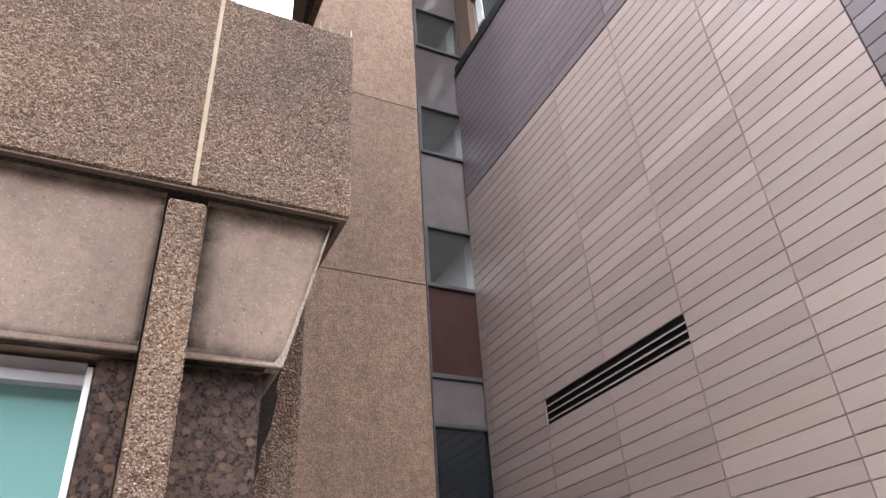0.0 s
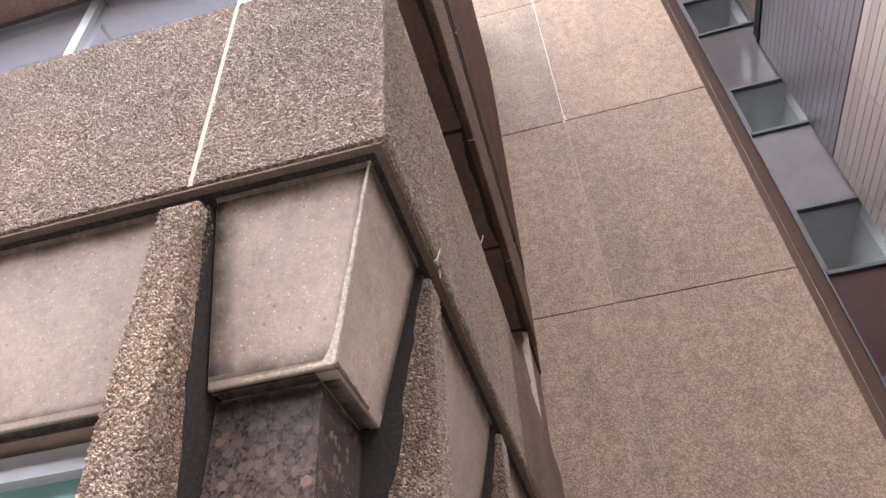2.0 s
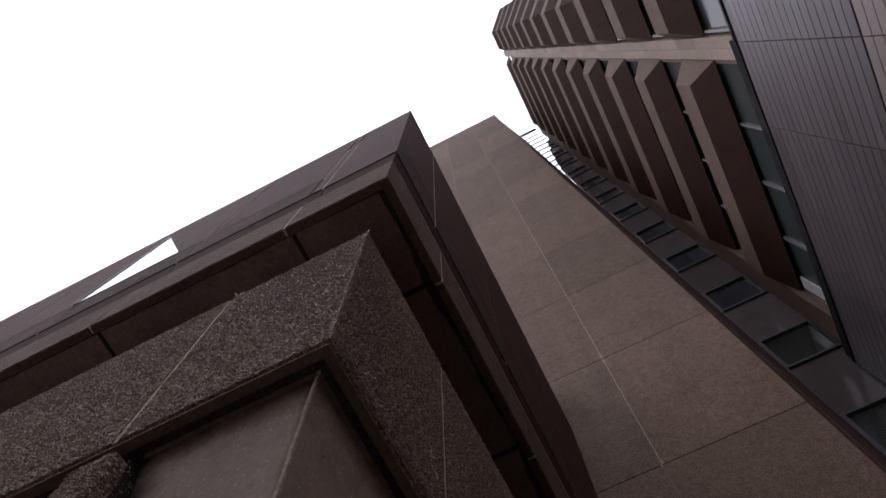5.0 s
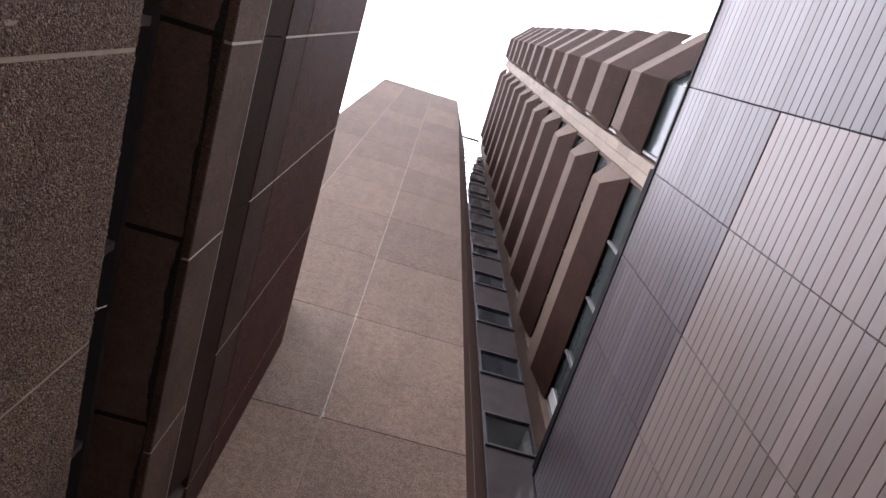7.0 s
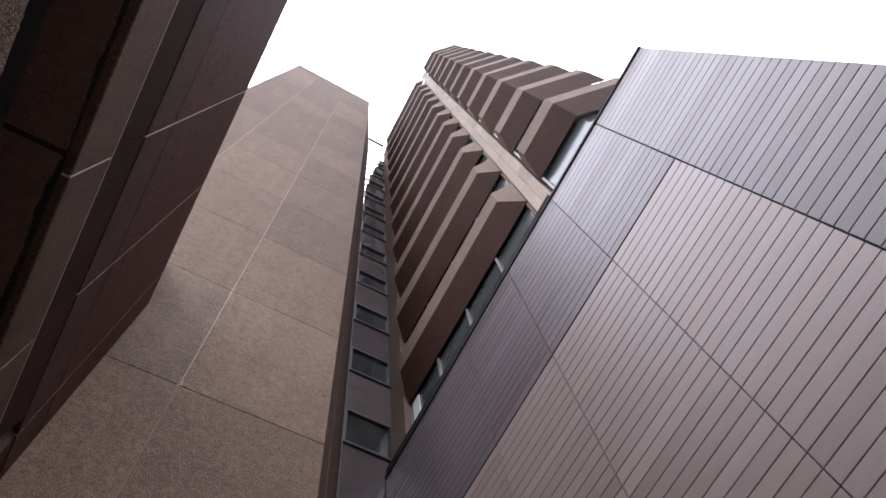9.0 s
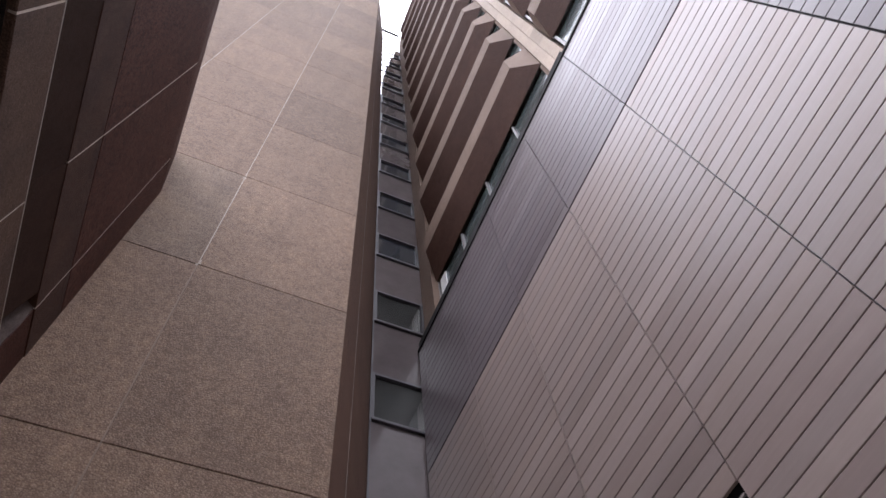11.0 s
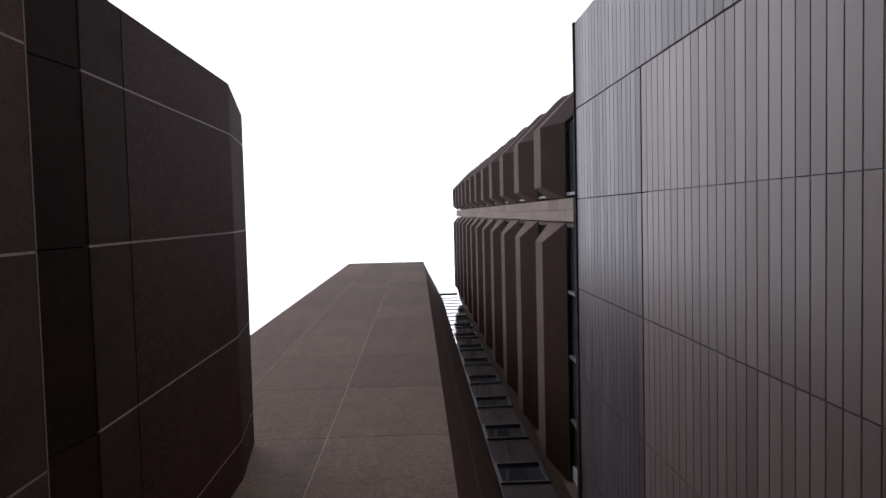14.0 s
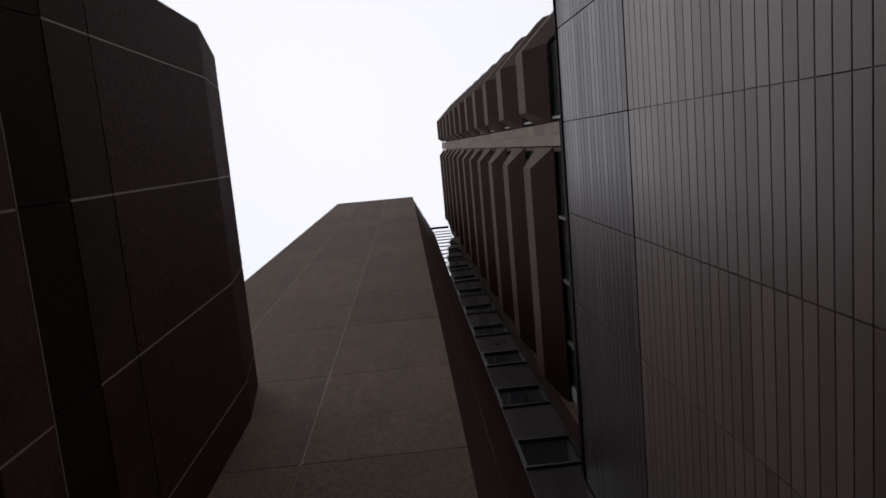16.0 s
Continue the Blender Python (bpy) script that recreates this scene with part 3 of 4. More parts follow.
def grime(on, a, b, left, right, top, foot):
    along = (1, 0, 0) if on is on_front else (0, 1, 0)
    out = (0, -1, 0) if on is on_front else (1, 0, 0)
    move = lambda p, u, d, o=0.0: (p[0] + along[0] * d + out[0] * o, p[1] + along[1] * d + out[1] * o, p[2] + u)
    if left:
        film([on(a, 0), on(a, 1), move(on(a, 1), 0, left), move(on(a, 0), 0, left)])
    if right:
        film([on(b, 1), on(b, 0), move(on(b, 0), 0, -right), move(on(b, 1), 0, -right)])
    if top:
        film([move(on(a, 1), 0, 0, 0.001), move(on(b, 1), 0, 0, 0.001), move(on(b, 1 - top), 0, 0, 0.001), move(on(a, 1 - top), 0, 0, 0.001)])
        film([move(on(b, 1), 0.03, 0, 0.013), move(on(a, 1), 0.03, 0, 0.013), move(on(a, 1), 0, 0, 0.0005), move(on(b, 1), 0, 0, 0.0005)], fade=0.1)
    if foot > 0.1:
        film([move(on(a, 0), -0.0450, 0, -0.030), move(on(b, 0), -0.0450, 0, -0.030), move(on(b, 0), -0.0445, 0, -0.018), move(on(a, 0), -0.0445, 0, -0.018)], fade=0.2)
    if foot:
        film([move(on(b, -0.03), 0, 0, 0.0015), move(on(a, -0.03), 0, 0, 0.0015), move(on(a, foot), 0, 0, 0.0015), move(on(b, foot), 0, 0, 0.0015)])


grime(on_front, 1.337, None, 0.17, 0.05, 0.26, 0.16)
grime(on_side, None, YC[0] - 0.014, 0.0, 0.11, 0.22, 0)
for k in range(7):
    grime(on_front, XJ[k + 1] + 0.077, XJ[k] - 0.105, 0.10, 0.06, 0.16, 0.06)
for k in range(4):
    grime(on_side, YC[k] + 0.174, (YC + [20.0])[k + 1] - 0.014, 0.07, 0.10, 0.2, 0)
# the undersides of the panels carry a near-black film, densest next to the granite
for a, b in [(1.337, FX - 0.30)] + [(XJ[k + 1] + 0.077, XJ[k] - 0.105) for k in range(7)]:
    film([(a, FY + 0.298, 2.6445), (b, FY + 0.298, 2.6445), (b, FY + 0.240, 2.6435), (a, FY + 0.240, 2.6435)], "underside_film", fade=0.15)
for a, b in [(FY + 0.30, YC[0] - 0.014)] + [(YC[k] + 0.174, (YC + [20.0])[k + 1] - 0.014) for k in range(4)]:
    film([(FX - 0.298, a, 2.6445), (FX - 0.298, b, 2.6445), (FX - 0.240, b, 2.6435), (FX - 0.240, a, 2.6435)], "underside_film", fade=0.25)
# soot on the pebble fascia's foot, and a dark film on the granite under the corner, thinning downwards
film([(FX + 0.003, FY + 0.02, 3.385), (FX + 0.003, 19.9, 3.385), (FX + 0.003, 19.9, 3.52), (FX + 0.003, FY + 0.02, 3.52)])
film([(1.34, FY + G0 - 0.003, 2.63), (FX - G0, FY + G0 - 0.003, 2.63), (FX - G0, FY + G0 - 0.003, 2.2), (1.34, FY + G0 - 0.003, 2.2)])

# polished granite below, with windows between the columns
prism("granite_slab", *ring_front(rect(G0, G1, 0, 2.64), 1.33, 0, True), "granite", low, "polished red-grey granite")
prism("granite_slab", *ring_side(rect(G0, G1, 0, 2.64), 0, YC[0] - 0.01, True), "granite", low, "polished red-grey granite")
for k in range(7):
    xr, xl = XJ[k] - 0.1, XJ[k + 1] + 0.07
    for z0, z1 in ((0.0, 2.035), (2.04, 2.63)):
        prism("granite_slab", *ring_front(rect(G0, G1, z0, z1), XJ[k] - 0.245, xr, False), "granite", low)
        prism("granite_slab", *ring_front(rect(G0, G1, z0, z1), xl, xl + 0.15, False), "granite", low)
    wx0, wx1 = xl + 0.155, XJ[k] - 0.25
    win = box("window", wx0, wx1, FY + 0.40, FY + 0.43, 0.75, 2.56, "teal_glass", low, "teal obscured glass window in a white frame")
    box("frame", wx1 - 0.028, wx1, FY + 0.33, FY + 0.45, 0.7, 2.6, "white", win, bevel=0.004)
    box("frame", wx0, wx0 + 0.028, FY + 0.33, FY + 0.45, 0.7, 2.6, "white", win, bevel=0.004)
    box("head", wx0 + 0.03, wx1 - 0.03, FY + 0.34, FY + 0.46, 2.52, 2.565, "head_metal", win)
    box("head", wx0 + 0.03, wx1 - 0.03, FY + 0.36, FY + 0.46, 2.57, 2.625, "head_metal", win)
    box("sill", wx0, wx1, FY + 0.28, FY + 0.5, 0.66, 0.7, "metal", win)
    box("granite_slab", wx0, wx1, FY + G0, FY + G1, 0, 0.655, "granite", low)
for k in range(4):
    prism("granite_slab", *ring_side(rect(G0, G1, 0, 2.64), YC[k] + 0.17, (YC + [20.0])[k + 1] - 0.01, False), "granite", low, "polished red-grey granite")

# set-back ribbon of windows above the lower band
xm = [1.06 - 1.13 * k for k in range(9)]
for k in range(8):
    w = box("window", xm[k + 1] + 0.03, xm[k] - 0.03, FY + 0.31, FY + 0.33, 4.70, 5.86, "ribbon_glass", low, "ribbon window mirroring the sky")
    box("mullion", xm[k] - 0.035, xm[k] + 0.035, FY + 0.27, FY + 0.35, 4.70, 5.86, "mullion", w)
box("window", 1.09, FX - 0.30, FY + 0.31, FY + 0.33, 4.70, 5.86, "ribbon_glass", low, "ribbon window mirroring the sky")
for k in range(4):
    y0, y1 = (FY + 0.50 if k == 0 else YJ[k - 1]), YJ[k]
    w = box("window", FX - 0.52, FX - 0.50, y0 + 0.03, y1 - 0.03, 4.70, 5.86, "glass", low, "dark ribbon window")
    box("mullion", FX - 0.54, FX - 0.44, y1 - 0.03, y1 + 0.03, 4.70, 5.86, "mullion", w)

# three-cornered windows high in the front
for k in range(3):
    xa = -1.85 - 3.0 * k
    tri = [(xa, 8.52), (xa + 1.25, 8.52), (xa, 11.3)]
    w = prism("window", [(x, FY + PO - 0.004, z) for x, z in tri], [(x, FY + PO + 0.03, z) for x, z in tri], "bright_glass", low, "three-cornered window bright with sky")
    box("frame", xa - 0.03, xa, FY + PO - 0.016, FY + PO + 0.02, 8.5, 11.33, "metal", w)

# ---------------------------------------------------------------- tan stair tower
TX0, TX1, TY = -1.09, 5.24, 20.0
TOP = 60.72
tower = thing("stair_tower", "tall blank tan aggregate concrete tower with panel joints", "tower")
cols = [(TX0, 0.75), (0.75, 3.03), (3.03, TX1)]
zs = [0.0, 3.044] + [6.744 + 3.7 * k for k in range(15)] + [TOP]
for i in range(len(zs) - 1):
    for j, (xa, xb) in enumerate(cols):
        if zs[i + 1] - zs[i] < 0.3:
            continue
        g = 0.005
        za, zb = zs[i] + g, zs[i + 1] - g
        if zs[-1] - zs[i + 1] < 0.6:
            zb = TOP
        grey_one = j < 2 and i == 3
        box("concrete_panel", xa + (g if j else 0), xb - (g if j < 2 else 0), TY, TY + 0.15, za, zb, "tower_grey" if grey_one else "tower", tower, "tan aggregate panel", 0.006)
box("core", TX0 + 0.02, TX1 - 0.02, TY + 0.014, TY + 3.2, 0, TOP - 0.05, "mastic", tower, "brown mastic in the joints")
for k in range(16):
    za, zb = (0, 3.03) if k == 0 else (3.044 + 3.7 * (k - 1) + 0.008, min(TOP, 3.044 + 3.7 * k - 0.008))
    if zb - za > 0.2:
        box("side_panel", TX1 - 0.14, TX1 + 0.004, TY + 0.154, TY + 3.2, za, zb, "brown", tower, "brown concrete side panel")
        box("side_panel", TX0 - 0.004, TX0 + 0.14, TY + 0.154, TY + 3.2, za, zb, "brown", tower, "brown concrete side panel")
for x, z0 in ((3.03, 14.16), (0.75, 17.9)):
    box("joint_sealant", x - 0.013, x + 0.013, TY + 0.002, TY + 0.1, z0, TOP - 0.02, "tower_seal", tower, "pale sealant in the upright joint")
box("joint_sealant", 0.77, 3.01, TY + 0.002, TY + 0.1, 40.02, 40.06, "tower_seal", tower, "pale sealant in the level joint")
seal_rng = random.Random(5)
for z in (10.444, 14.144):
    for k in range(5):
        x, dz = 3.03 + seal_rng.uniform(-0.02, 0.02), seal_rng.uniform(-0.14, 0.14)
        box("sealant_patch", x - 0.016, x + 0.016, TY - 0.002, TY + 0.05, z + dz - 0.03, z + dz + 0.03, "tower_seal", tower, "dab of pale sealant", 0.004)
box("joint_sealant", 3.03 - 0.011, 3.03 + 0.011, TY + 0.003, TY + 0.1, 0, 10.44, "dull_seal", tower)
box("joint_sealant", 3.03 - 0.011, 3.03 + 0.011, TY + 0.003, TY + 0.1, 10.45, 14.12, "white_seal", tower)
box("coping", TX0 - 0.02, TX1 + 0.02, TY - 0.02, TY + 3.2, TOP + 0.004, TOP + 0.12, "metal", tower)

# ---------------------------------------------------------------- glazed strip between the tower and the office block
SX0, SX1, SY = 6.78, 8.14, 23.22
strip = thing("glazed_strip", "narrow vertical strip of windows and grey spandrels beside the tower", "window strip")
RW0, RW1 = (TX1 + 0.008, TY + 0.16), (6.743, 23.19)    # oblique wall from the tower's corner to the strip


def oblique(name, f0, f1, out, material, label, top):
    dx, dy = RW1[0] - RW0[0], RW1[1] - RW0[1]
    n = math.hypot(dx, dy)
    q = lambda f, d: (RW0[0] + dx * f + dy / n * d, RW0[1] + dy * f - dx / n * d)
    ring = [q(f0, out), q(f1, out), q(f1, -0.3), q(f0, -0.3)]
    prism(name, [(x, y, 0) for x, y in ring], [(x, y, top) for x, y in ring], material, strip, label)


oblique("return_wall", 0.0, 0.376, 0.0, "return", "brown concrete return wall", TOP)
oblique("return_wall", 0.384, 1.0, 0.0, "return", "brown concrete return wall", TOP)
# filler added out of sight behind the jamb to stop light leaking through
box("return_wall", 6.3, 6.80, SY + 0.12, SY + 0.5, 0, 40.0, "return", strip, "brown concrete return wall")
oblique("joint_sealant", 0.3762, 0.3838, 0.003, "white_seal", "", TOP - 0.05)
for k in range(11):
    z = 43.6 + 1.85 * k
    box("grille_bar", 6.64, SX1, SY + 0.06, SY + 0.12, z, z + 0.24, "dark_rail", strip, "thin grey metal grille bar")
box("grille_bar", 6.5, SX1 + 0.1, SY + 0.02, SY + 0.2, 65.2, 65.5, "dark_rail", strip, "stout top rail")


def strip_left(z):
    """The strip's edge curves away towards the top."""
    return SX0 + 1.36 * (max(0.0, z - 42.5) / 16.5) ** 1.6


for k in range(14):
    zb = 8.732 + 3.7 * k
    zt, zn = zb + 1.5, zb + 3.7
    xl = strip_left(zt)
    if xl > SX1 - 0.25:
        break
    lit = k < 3
    w = box("window", xl + 0.07, SX1 - 0.07, SY + 0.06, SY + 0.075, zb + 0.05, zt, "clear_glass" if lit else "strip_glass", strip, "dark window with a projecting sill")
    box("sill", xl + 0.01, SX1 + 0.02, SY - 0.07, SY + 0.06, zb - 0.055, zb + 0.03, "metal", w, bevel=0.008)
    box("head", xl + 0.07, SX1 - 0.07, SY - 0.02, SY + 0.08, zt, zt + 0.07, "metal", w)
    box("jamb", xl, xl + 0.07, SY - 0.03, SY + 0.1, zb + 0.03, zt + 0.07, "metal", w)
    box("jamb", SX1 - 0.07, SX1, SY - 0.03, SY + 0.1, zb + 0.03, zt + 0.07, "metal", w)
    if lit:
        w.visible_shadow = False
        box("reveal", SX1 - 0.10, SX1 - 0.075, SY + 0.09, SY + 0.5, zb + 0.05, zt, "white", w, "white inner reveal")
        box("ceiling", SX0 - 0.02, SX1 - 0.02, SY + 0.09, SY + 2.46, zt + 0.004, zt + 0.05, "room", w)
        box("side_wall", SX1 - 0.10, SX1 - 0.06, SY + 0.51, SY + 2.4, zb - 0.6, zt + 0.003, "room", w)
        box("back_wall", SX0 + 0.08, SX1 - 0.11, SY + 2.4, SY + 2.45, zb - 0.6, zt + 0.003, "room", w)
    la, lb = min(strip_left(zt + 0.074), SX1 - 0.05) + 0.01, min(strip_left(zn - 0.06), SX1 - 0.04) + 0.01
    prism("spandrel", [(la, SY, zt + 0.074), (SX1, SY, zt + 0.074), (SX1, SY + 0.08, zt + 0.074), (la, SY + 0.08, zt + 0.074)],
          [(lb, SY, zn - 0.06), (SX1, SY, zn - 0.06), (SX1, SY + 0.08, zn - 0.06), (lb, SY + 0.08, zn - 0.06)], "panel", strip, "grey metal spandrel panel")
box("spandrel", SX0 + 0.01, SX1, SY, SY + 0.08, 6.70, 8.672, "rust_panel", strip, "dark red-brown panel")
box("transom", SX0, SX1 + 0.01, SY - 0.06, SY + 0.08, 6.60, 6.695, "metal", strip, bevel=0.01)
box("spandrel", SX0 + 0.01, SX1, SY, SY + 0.08, 5.70, 6.595, "panel", strip, "grey metal spandrel panel")
box("transom", SX0, SX1 + 0.01, SY - 0.06, SY + 0.08, 5.60, 5.695, "metal", strip, bevel=0.01)
box("window", SX0 + 0.01, SX1, SY + 0.01, SY + 0.06, 0.0, 5.595, "glass", strip, "tall dark ground-floor glazing")
box("back_wall", SX0 + 0.05, SX1, SY + 2.5, SY + 2.8, 0, 40, "black", strip)
box("jamb", SX0 - 0.035, SX0, SY - 0.06, SY + 0.3, 0, 40.0, "metal", strip)

# ---------------------------------------------------------------- tile-clad building
DX = 7.91
ROW = 0.2215
DY0, DYL, DY1 = 12.37, 14.03, 23.16
ZB, ZT = 11.281, 15.30
clad = thing("clad_building", "building clad in long pinkish and dark grey tiles", "building")
box("wall", DX + 0.05, DX + 0.5, DYL + 0.02, DY1, 0, ZT - 0.02, "black", clad, "dark wall behind the tile joints")
box("wall", DX + 0.05, DX + 0.5, DY0 + 0.05, DYL + 0.02, 5.72, ZT - 0.02, "black", clad, "dark wall behind the tile joints")
box("end_wall", DX + 0.5, DX + 6, DY0 + 0.05, DY0 + 0.4, 0, ZT - 0.02, "dark_tile", clad)
box("recess_wall", DX + 0.9, DX + 1.2, DY0 + 0.4, DYL, 0, 5.72, "brown", clad)
box("soffit", DX + 0.02, DX + 1.2, DY0 + 0.05, DYL - 0.03, 5.66, 5.715, "black", clad)
box("roof_edge", DX - 0.03, DX + 0.35, DY0 - 0.02, DY1, ZT - 0.045, ZT + 0.05, "black", clad, "thin black roof flashing")
box("roof_upstand", DX + 0.01, DX + 0.06, 15.75, DY1, ZT + 0.054, ZT + 0.36, "black", clad, "black upstand along the roof edge")
box("roof", DX + 0.35, DX + 6.0, DY0 + 0.4, DY1 - 0.3, ZT - 0.6, ZT - 0.3, "asphalt", clad)
box("corner_trim", DX + 0.012, DX + 0.05, DYL - 0.03, DYL + 0.012, 5.72, ZB + 0.02, "black", clad, "narrow black shadow gap beside the corner")
LVZ = (5.0, 5.6)
joints = [12.37, 14.03, 15.77, 17.535, 19.30, 21.07, 22.84, 23.16]


def tile_mesh(name, length, material):
    """A long flat tile with eased edges and a drip at its lower edge, at the origin, its face towards -x."""
    bm = bmesh.new()
    h = ROW - 0.0105
    prof = [(0.004, 0.0), (0.0, 0.006), (0.0, h - 0.004), (0.003, h), (0.03, h), (0.03, 0.0)]
    a, b = [bm.verts.new((x, 0, z)) for x, z in prof], [bm.verts.new((x, length, z)) for x, z in prof]
    bm.faces.new(a)
    bm.faces.new(b[::-1])
    for k in range(6):
        j = (k + 1) % 6
        bm.faces.new((a[k], b[k], b[j], a[j]))
    bmesh.ops.recalc_face_normals(bm, faces=bm.faces)
    me = bpy.data.meshes.new(name)
    bm.to_mesh(me)
    bm.free()
    me.materials.append(M[material])
    return me


for y in joints[2:-1]:
    for za, zb in ((0.0, LVZ[0]), (LVZ[1], ZB - 0.012)) if 17 < y < 21.5 else ((0.0, ZB - 0.012),):
        box("joint_strip", DX + 0.040, DX + 0.049, y - 0.005, y + 0.005, za, zb, "rail", clad, "pale metal strip behind the open joint")
LV = (17.545, 21.06, 5.085, 5.49)     # the slot of the grille
for c in range(len(joints) - 1):
    ya, yb = joints[c] + 0.008, joints[c + 1] - 0.008
    light, dark = tile_mesh("light_tile", yb - ya, "light_tile"), tile_mesh("dark_tile", yb - ya, "dark_tile")
    n_light = 0 if c == 0 else 50
    for r in range(n_light):
        z = ZB - 0.012 - ROW * (r + 1)
        if z < 0:
            break
        if ya > LV[0] - 0.1 and yb < LV[1] + 0.1 and z + ROW > LV[2] + 0.02 and z < LV[3] - 0.02:
            continue
        t = new("light_tile", light)
        t.location, t.parent = (DX, ya, z), clad
    for r in range(-25 if c == 0 else 0, 18):
        t = new("dark_tile", dark)
        t.location, t.parent = (DX - 0.004, ya if c else DY0, ZB + 0.014 + ROW * r), clad
grille = box("louvre", DX + 0.12, DX + 0.2, LV[0], LV[1], LV[2] - 0.05, LV[3] + 0.05, "black", clad, "black slot with pale louvre blades")
for k in range(3):
    z = LV[2] + 0.03 + 0.125 * k
    prism("blade", [(DX + 0.005, LV[0] + 0.01, z), (DX + 0.01, LV[0] + 0.01, z + 0.028), (DX + 0.1, LV[0] + 0.01, z + 0.07), (DX + 0.1, LV[0] + 0.01, z + 0.045)],
          [(DX + 0.005, LV[1] - 0.01, z), (DX + 0.01, LV[1] - 0.01, z + 0.028), (DX + 0.1, LV[1] - 0.01, z + 0.07), (DX + 0.1, LV[1] - 0.01, z + 0.045)], "louvre", grille)

# ---------------------------------------------------------------- office tower with sloping spandrels
office = thing("office_tower", "tall office tower with brown sloping concrete spandrels and a pale pier", "tower")
CX, CI = 7.76, 8.14
CFAR, PA, PB, CNEAR = 22.3, 16.25, 15.72, 14.0
FL = [17.42 + 3.7 * k for k in range(12)]
CTOP = FL[-1] + 2.0
foot_print = [(CI + 0.25, 26), (CI + 0.25, CNEAR + 0.13), (CI + 1.55, CNEAR - 1.17), (CI + 12, CNEAR - 1.17), (CI + 12, 26)]
prism("body", [(x, y, 14.0) for x, y in foot_print], [(x, y, CTOP) for x, y in foot_print], "office", office, "dark body of the tower")


def spandrel(z0, ya, yb, cut_a, cut_b):
    """Sloping underside with its shade put into the brown, upright pale edge. cut_a, cut_b: how far the outer edge
    stops short of each end.
    """
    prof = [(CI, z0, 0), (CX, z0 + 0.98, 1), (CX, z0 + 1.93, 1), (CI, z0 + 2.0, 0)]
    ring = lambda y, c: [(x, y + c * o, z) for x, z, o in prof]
    ob = prism("spandrel", ring(ya, cut_a), ring(yb, -cut_b), "office", office, "brown concrete spandrel, underside coloured darker for shade, upright edge pale")
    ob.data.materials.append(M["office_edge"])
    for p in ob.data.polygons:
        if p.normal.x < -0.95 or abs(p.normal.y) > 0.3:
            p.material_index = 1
    return ob


S45 = math.sqrt(0.5)
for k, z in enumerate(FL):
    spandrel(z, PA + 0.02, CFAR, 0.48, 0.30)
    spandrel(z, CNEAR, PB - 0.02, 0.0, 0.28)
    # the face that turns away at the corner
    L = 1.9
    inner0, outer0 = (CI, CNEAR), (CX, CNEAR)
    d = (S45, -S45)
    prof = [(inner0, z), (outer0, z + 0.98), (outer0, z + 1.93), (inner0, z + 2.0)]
    ob = prism("spandrel", [(p[0], p[1], h) for p, h in prof], [(p[0] + d[0] * L, p[1] + d[1] * L, h) for p, h in prof], "office", office, "brown concrete spandrel, underside coloured darker for shade, upright edge pale")
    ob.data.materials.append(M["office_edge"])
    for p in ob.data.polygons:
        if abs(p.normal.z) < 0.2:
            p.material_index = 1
for k, z in enumerate([FL[0] - 3.7] + FL):
    z0, z1 = z + 2.0, z + 3.7
    if k == len(FL):
        break
    for ya, yb in ((PA + 0.12, CFAR), (CNEAR, PB - 0.1)):
        n = max(1, round((yb - ya) / 1.5))
        for j in range(n):
            a, b = ya + (yb - ya) * j / n, ya + (yb - ya) * (j + 1) / n
            w = box("window", CI + 0.10, CI + 0.12, a + 0.03, b - 0.03, z0, z1, "office_glass", office, "dark office window")
            box("mullion", CI + 0.03, CI + 0.13, b - 0.03, b + 0.03, z0, z1, "mullion", w)
    for j in range(2):
        q = lambda u, v: (CI + S45 * (u + v), CNEAR + S45 * (v - u))
        u0, u1 = 0.06 + 0.92 * j, 0.92 + 0.92 * j
        pane = [q(u0, 0.10), q(u1, 0.10), q(u1, 0.12), q(u0, 0.12)]
        w = prism("window", [(x, y, z0) for x, y in pane], [(x, y, z1) for x, y in pane], "office_glass", office, "dark office window")
        bar = [q(u1, 0.03), q(u1 + 0.06, 0.03), q(u1 + 0.06, 0.14), q(u1, 0.14)]
        prism("mullion", [(x, y, z0) for x, y in bar], [(x, y, z1) for x, y in bar], "mullion", w)
    box("reveal", CI + 0.02, CI + 0.25, PA + 0.02, PA + 0.11, z0, z1, "office_edge", office)
box("blind", CI + 0.05, CI + 0.09, CFAR - 0.42, CFAR - 0.12, 16.35, 17.35, "white", office, "small white panel at the end of the last window")
# the pale pier, block by block
zz = 14.4
k = 0
while zz < CTOP:
    h = 1.233
    box("pier_block", CI - 0.04, CI + 0.3, PB + 0.008, (PA + PB) / 2 - 0.003, zz + 0.004, zz + h - 0.004, "pier", office, "pale stone pier block", 0.006)
    box("pier_block", CI - 0.04, CI + 0.3, (PA + PB) / 2 + 0.003, PA - 0.008, zz + 0.4, zz + h + 0.39, "pier", office, "pale stone pier block", 0.006)
    zz += h
prism("end_wall", [(CI + 0.3, CFAR - 0.05, 13), (CX + 0.24, CFAR, 13), (SX1 - 0.02, SY - 0.06, 13), (SX1 + 0.4, SY - 0.02, 13)],
      [(CI + 0.3, CFAR - 0.05, CTOP), (CX + 0.24, CFAR, CTOP), (SX1 - 0.02, SY - 0.06, CTOP), (SX1 + 0.4, SY - 0.02, CTOP)], "office_edge", office, "tan concrete end wall")

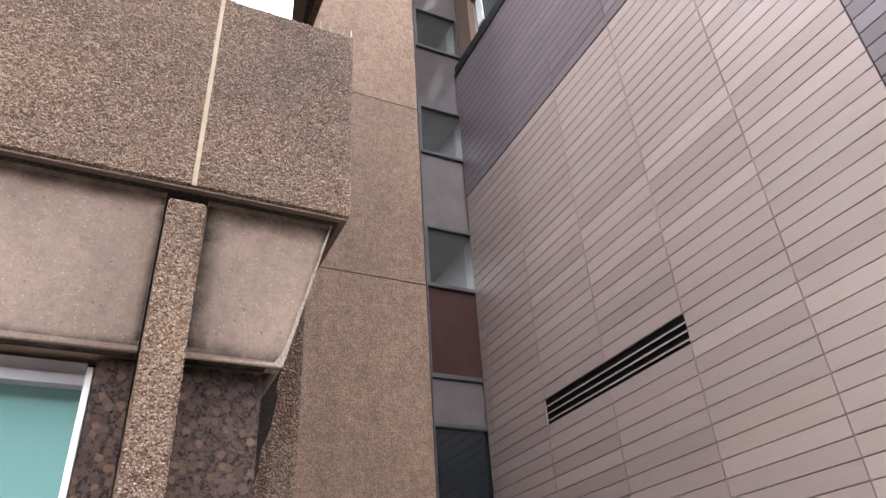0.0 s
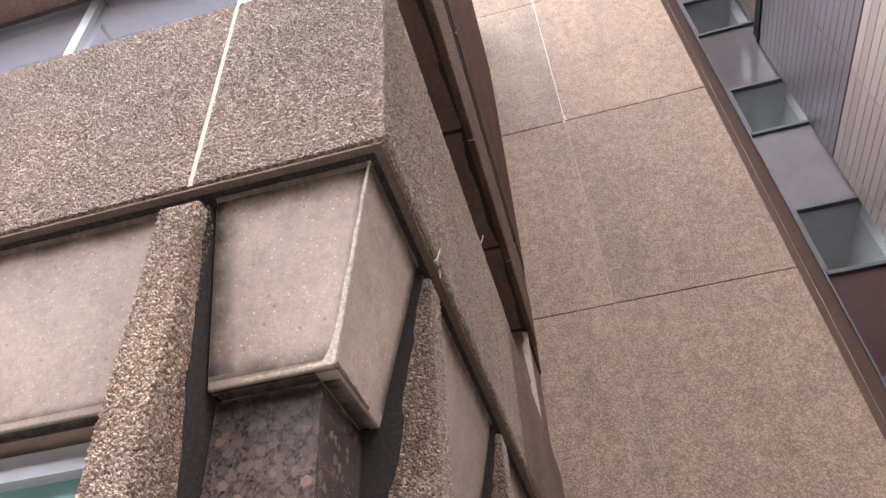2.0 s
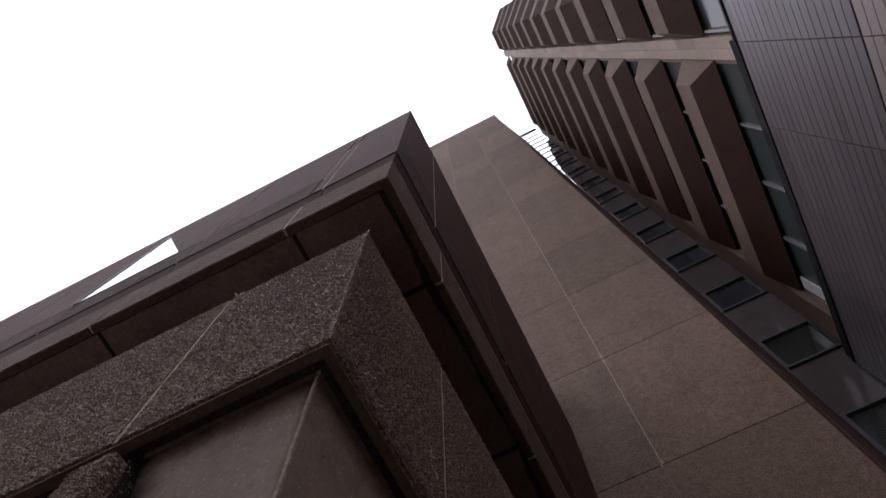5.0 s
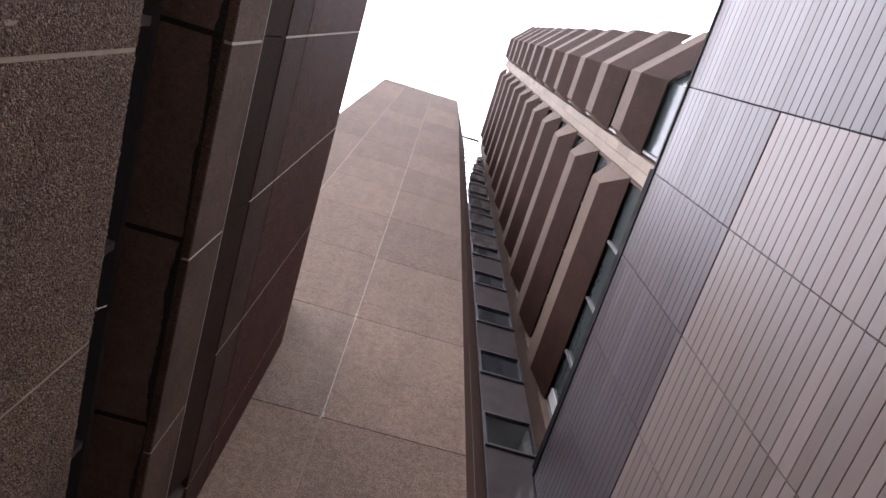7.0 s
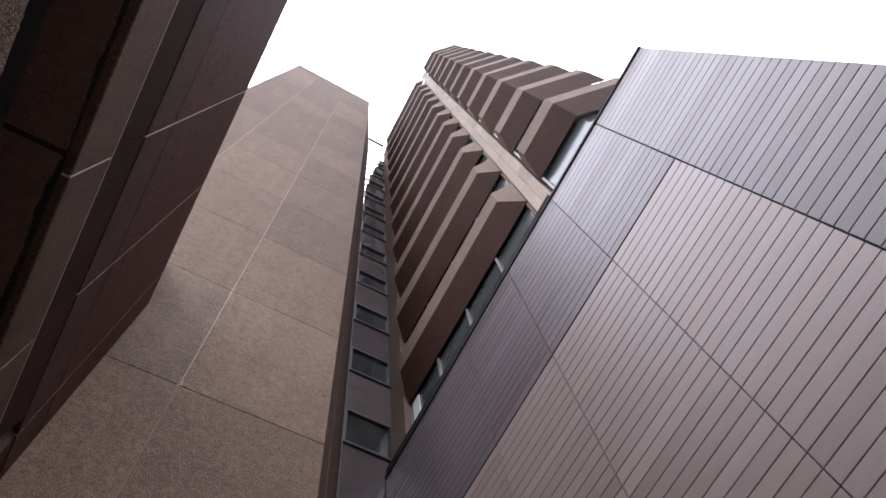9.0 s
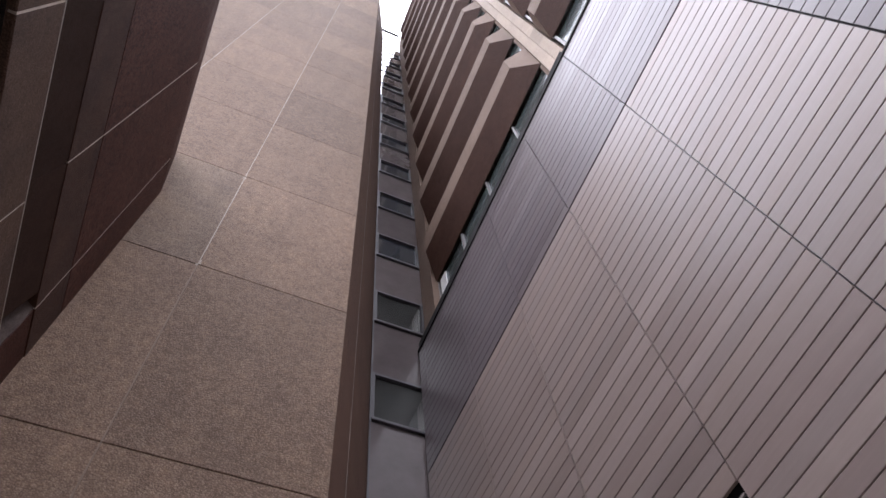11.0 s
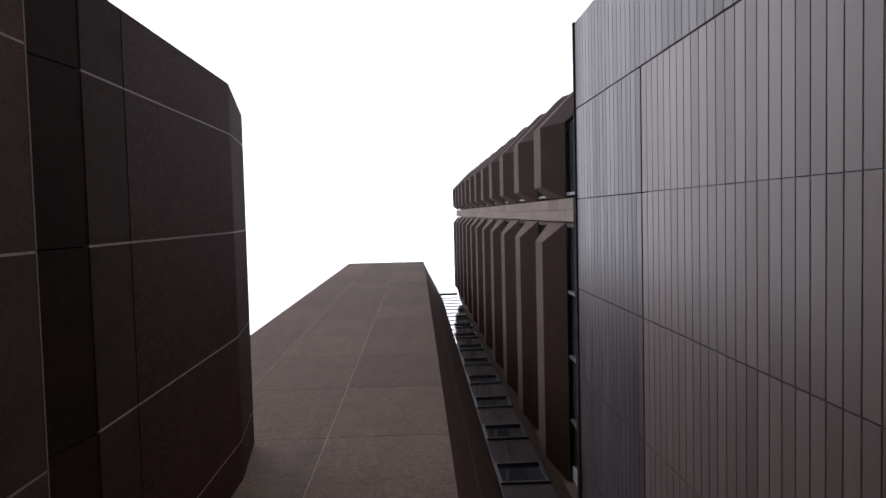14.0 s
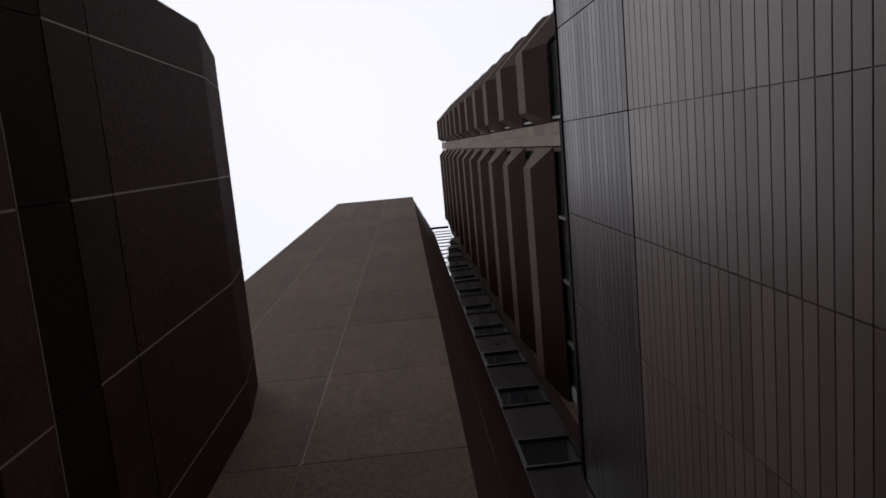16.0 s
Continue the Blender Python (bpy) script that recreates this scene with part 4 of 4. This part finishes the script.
# bird wires and a small fitting on the lower band
for k, (x, lean) in enumerate(((1.80, 0.0), (1.86, 0.003), (1.93, 0.02))):
    w = thing("bird_spike", "thin pale wire bird spike on the pebble fascia", "bird spike", group="bird spikes")
    bm = bmesh.new()
    hexa(bm, [(x - 0.0015, 13.972, 4.655), (x + 0.0015, 13.972, 4.655), (x + 0.0015, 13.975, 4.655), (x - 0.0015, 13.975, 4.655),
              (x - 0.0015 + lean, 13.972, 4.725), (x + 0.0015 + lean, 13.972, 4.725), (x + 0.0015 + lean, 13.975, 4.725), (x - 0.0015 + lean, 13.975, 4.725)])
    part("wire", bm, "white_seal", w)
    box("foot", x - 0.006, x + 0.006, 13.964, 13.985, 4.656, 4.663, "white_seal", w)
for x, y, z, dx in ((FX + 0.004, 16.02, 4.655, 0.02), (FX - 0.006, FY + 0.008, 4.655, 0.0), (-0.12, FY + 0.006, 4.655, -0.008), (FX + 0.004, 18.05, 4.655, 0.015), (FX + 0.004, 14.64, 3.365, 0.02)):
    w = thing("bird_spike", "thin pale wire bird spike on the pebble fascia", "bird spike", group="bird spikes")
    bm = bmesh.new()
    pts = [(0.0, 0.0), (0.35, 0.022), (0.8, 0.046), (1.0, 0.064)]
    for (f0, h0), (f1, h1) in zip(pts, pts[1:]):
        r = 0.0022
        lo = [(x + dx * f0 + a * r, y + b * r, z + h0) for a, b in ((-1, -1), (1, -1), (1, 1), (-1, 1))]
        hi = [(x + dx * f1 + a * r, y + b * r, z + h1) for a, b in ((-1, -1), (1, -1), (1, 1), (-1, 1))]
        hexa(bm, lo + hi)
    part("wire", bm, "bright_seal", w)
    box("foot", x - 0.008, x + 0.005, y - 0.008, y + 0.008, z - 0.002, z + 0.007, "white_seal", w)
for x in (1.29, -0.21):
    fit_ = thing("cable_clip", "small pale metal cable clip at the fascia joint", "cable clip", group="cable clips")
    box("base", x - 0.03, x + 0.03, 13.966, 14.0, 4.656, 4.672, "rail", fit_)
    prism("arm", [(x - 0.012, 13.97, 4.667), (x - 0.004, 13.97, 4.667), (x - 0.004, 13.982, 4.667), (x - 0.012, 13.982, 4.667)],
          [(x - 0.03, 13.955, 4.72), (x - 0.022, 13.955, 4.72), (x - 0.022, 13.967, 4.72), (x - 0.03, 13.967, 4.72)], "white_seal", fit_)
    bm = bmesh.new()
    bmesh.ops.create_uvsphere(bm, u_segments=12, v_segments=8, radius=0.018, matrix=Matrix.Translation((x + 0.012, 13.978, 4.686)) @ Matrix.Diagonal((1, 1, 0.85, 1)))
    part("bulb", bm, "glass", fit_)

# pale droppings and lime runs on the side of the lower band
rng = random.Random(4)
for y, z, w, h in ((14.60, 3.70, 0.016, 0.05), (14.645, 3.62, 0.012, 0.03), (14.91, 3.52, 0.02, 0.045), (15.02, 3.41, 0.018, 0.03), (15.26, 3.53, 0.014, 0.06), (14.72, 3.36, 0.012, 0.03)):
    bm = bmesh.new()
    n = 11
    ring = [(FX + 0.0015, y + w * rng.uniform(0.5, 1.1) * math.cos(6.283 * k / n), z + h * rng.uniform(0.5, 1.1) * math.sin(6.283 * k / n)) for k in range(n)]
    a, b = [bm.verts.new(p) for p in ring], [bm.verts.new((FX - 0.004, p[1], p[2])) for p in ring]
    bm.faces.new(a)
    for k in range(n):
        bm.faces.new((a[k], a[(k + 1) % n], b[(k + 1) % n], b[k]))
    part("lime_stain", bm, "seal", low, "pale lime stain")

# pebbles that stand out of the washed bands near the corner
def stones(count, origin, u, v, normal, seed, skip=()):
    """Small flattened stones strewn over the rectangle origin + u + v."""
    r = np.random.default_rng(seed)
    o, u, v, nrm = (np.array(a, float) for a in (origin, u, v, normal))
    lu, lv = np.linalg.norm(u), np.linalg.norm(v)
    p = r.random((count, 2))
    if skip:
        keep = np.all([abs(p[:, 0] * lu - q) > 0.019 for q in skip], axis=0)
        p = p[keep]
    n = len(p)
    turn, a = r.random(n) * 6.283, r.uniform(0.0035, 0.008, n)
    b, c = a * r.uniform(0.55, 0.95, n), r.uniform(0.0025, 0.0055, n)
    eu, ev = u / lu, v / lv
    t1 = np.cos(turn)[:, None] * eu + np.sin(turn)[:, None] * ev
    t2 = -np.sin(turn)[:, None] * eu + np.cos(turn)[:, None] * ev
    mid = o + p[:, :1] * u + p[:, 1:] * v
    lean = r.normal(0, 0.25, (n, 2))
    top = nrm + lean[:, :1] * eu + lean[:, 1:] * ev
    pts = np.stack([mid + t1 * a[:, None], mid + t2 * b[:, None], mid - t1 * a[:, None], mid - t2 * b[:, None],
                    mid + (t1 * 0.4 + t2 * 0.3) * a[:, None] + top * c[:, None], mid - (t1 * 0.4 + t2 * 0.3) * a[:, None] + top * c[:, None] * 0.85], axis=1)
    tri = np.array([(0, 1, 4), (1, 2, 5), (1, 5, 4), (2, 3, 5), (3, 0, 4), (3, 4, 5)])
    faces = (np.arange(n)[:, None, None] * 6 + tri[None]).reshape(-1, 3)
    me = bpy.data.meshes.new("pebble_facing")
    me.from_pydata(pts.reshape(-1, 3).tolist(), [], faces.tolist())
    me.materials.append(M["stones"])
    ob = new("pebble_facing", me)
    ob.parent = low
    tagged(ob, "brown, grey and cream pebbles set in concrete", kind="stuff")


stones(26000, (-1.75, FY, 3.385), (3.73, 0, 0), (0, 0, 1.265), (0, -1, 0), 1, (1.75 + XJ[0], 1.75 + XJ[1], 1.75 + XJ[2]))
stones(20000, (FX, FY + 0.01, 3.385), (0, 2.9, 0), (0, 0, 1.265), (1, 0, 0), 2, (YJ[0] - FY - 0.01, YJ[1] - FY - 0.01))
stones(900, (FX - 0.004, FY + 0.004, 3.385), (0.006, 0, 0), (0, 0, 1.265), (0.7, -0.7, 0), 3)
for k in range(2):
    x = XJ[k]
    stones(2400, (x - 0.09, FY - 0.006, 1.6), (0.152, 0, 0), (0, 0, 1.675), (0, -1, 0), 6 + k)
    stones(1500, (x + 0.066, FY, 1.6), (0, 0.10, 0), (0, 0, 1.675), (1, 0, 0), 8 + k)
    y = YC[k]
    stones(2400, (FX - 0.025, y + 0.004, 1.6), (0, 0.152, 0), (0, 0, 1.675), (1, 0, 0), 10 + k)
    stones(1800, (FX - 0.16, y, 1.6), (0.13, 0, 0), (0, 0, 0.85), (0, -1, 0), 12 + k)
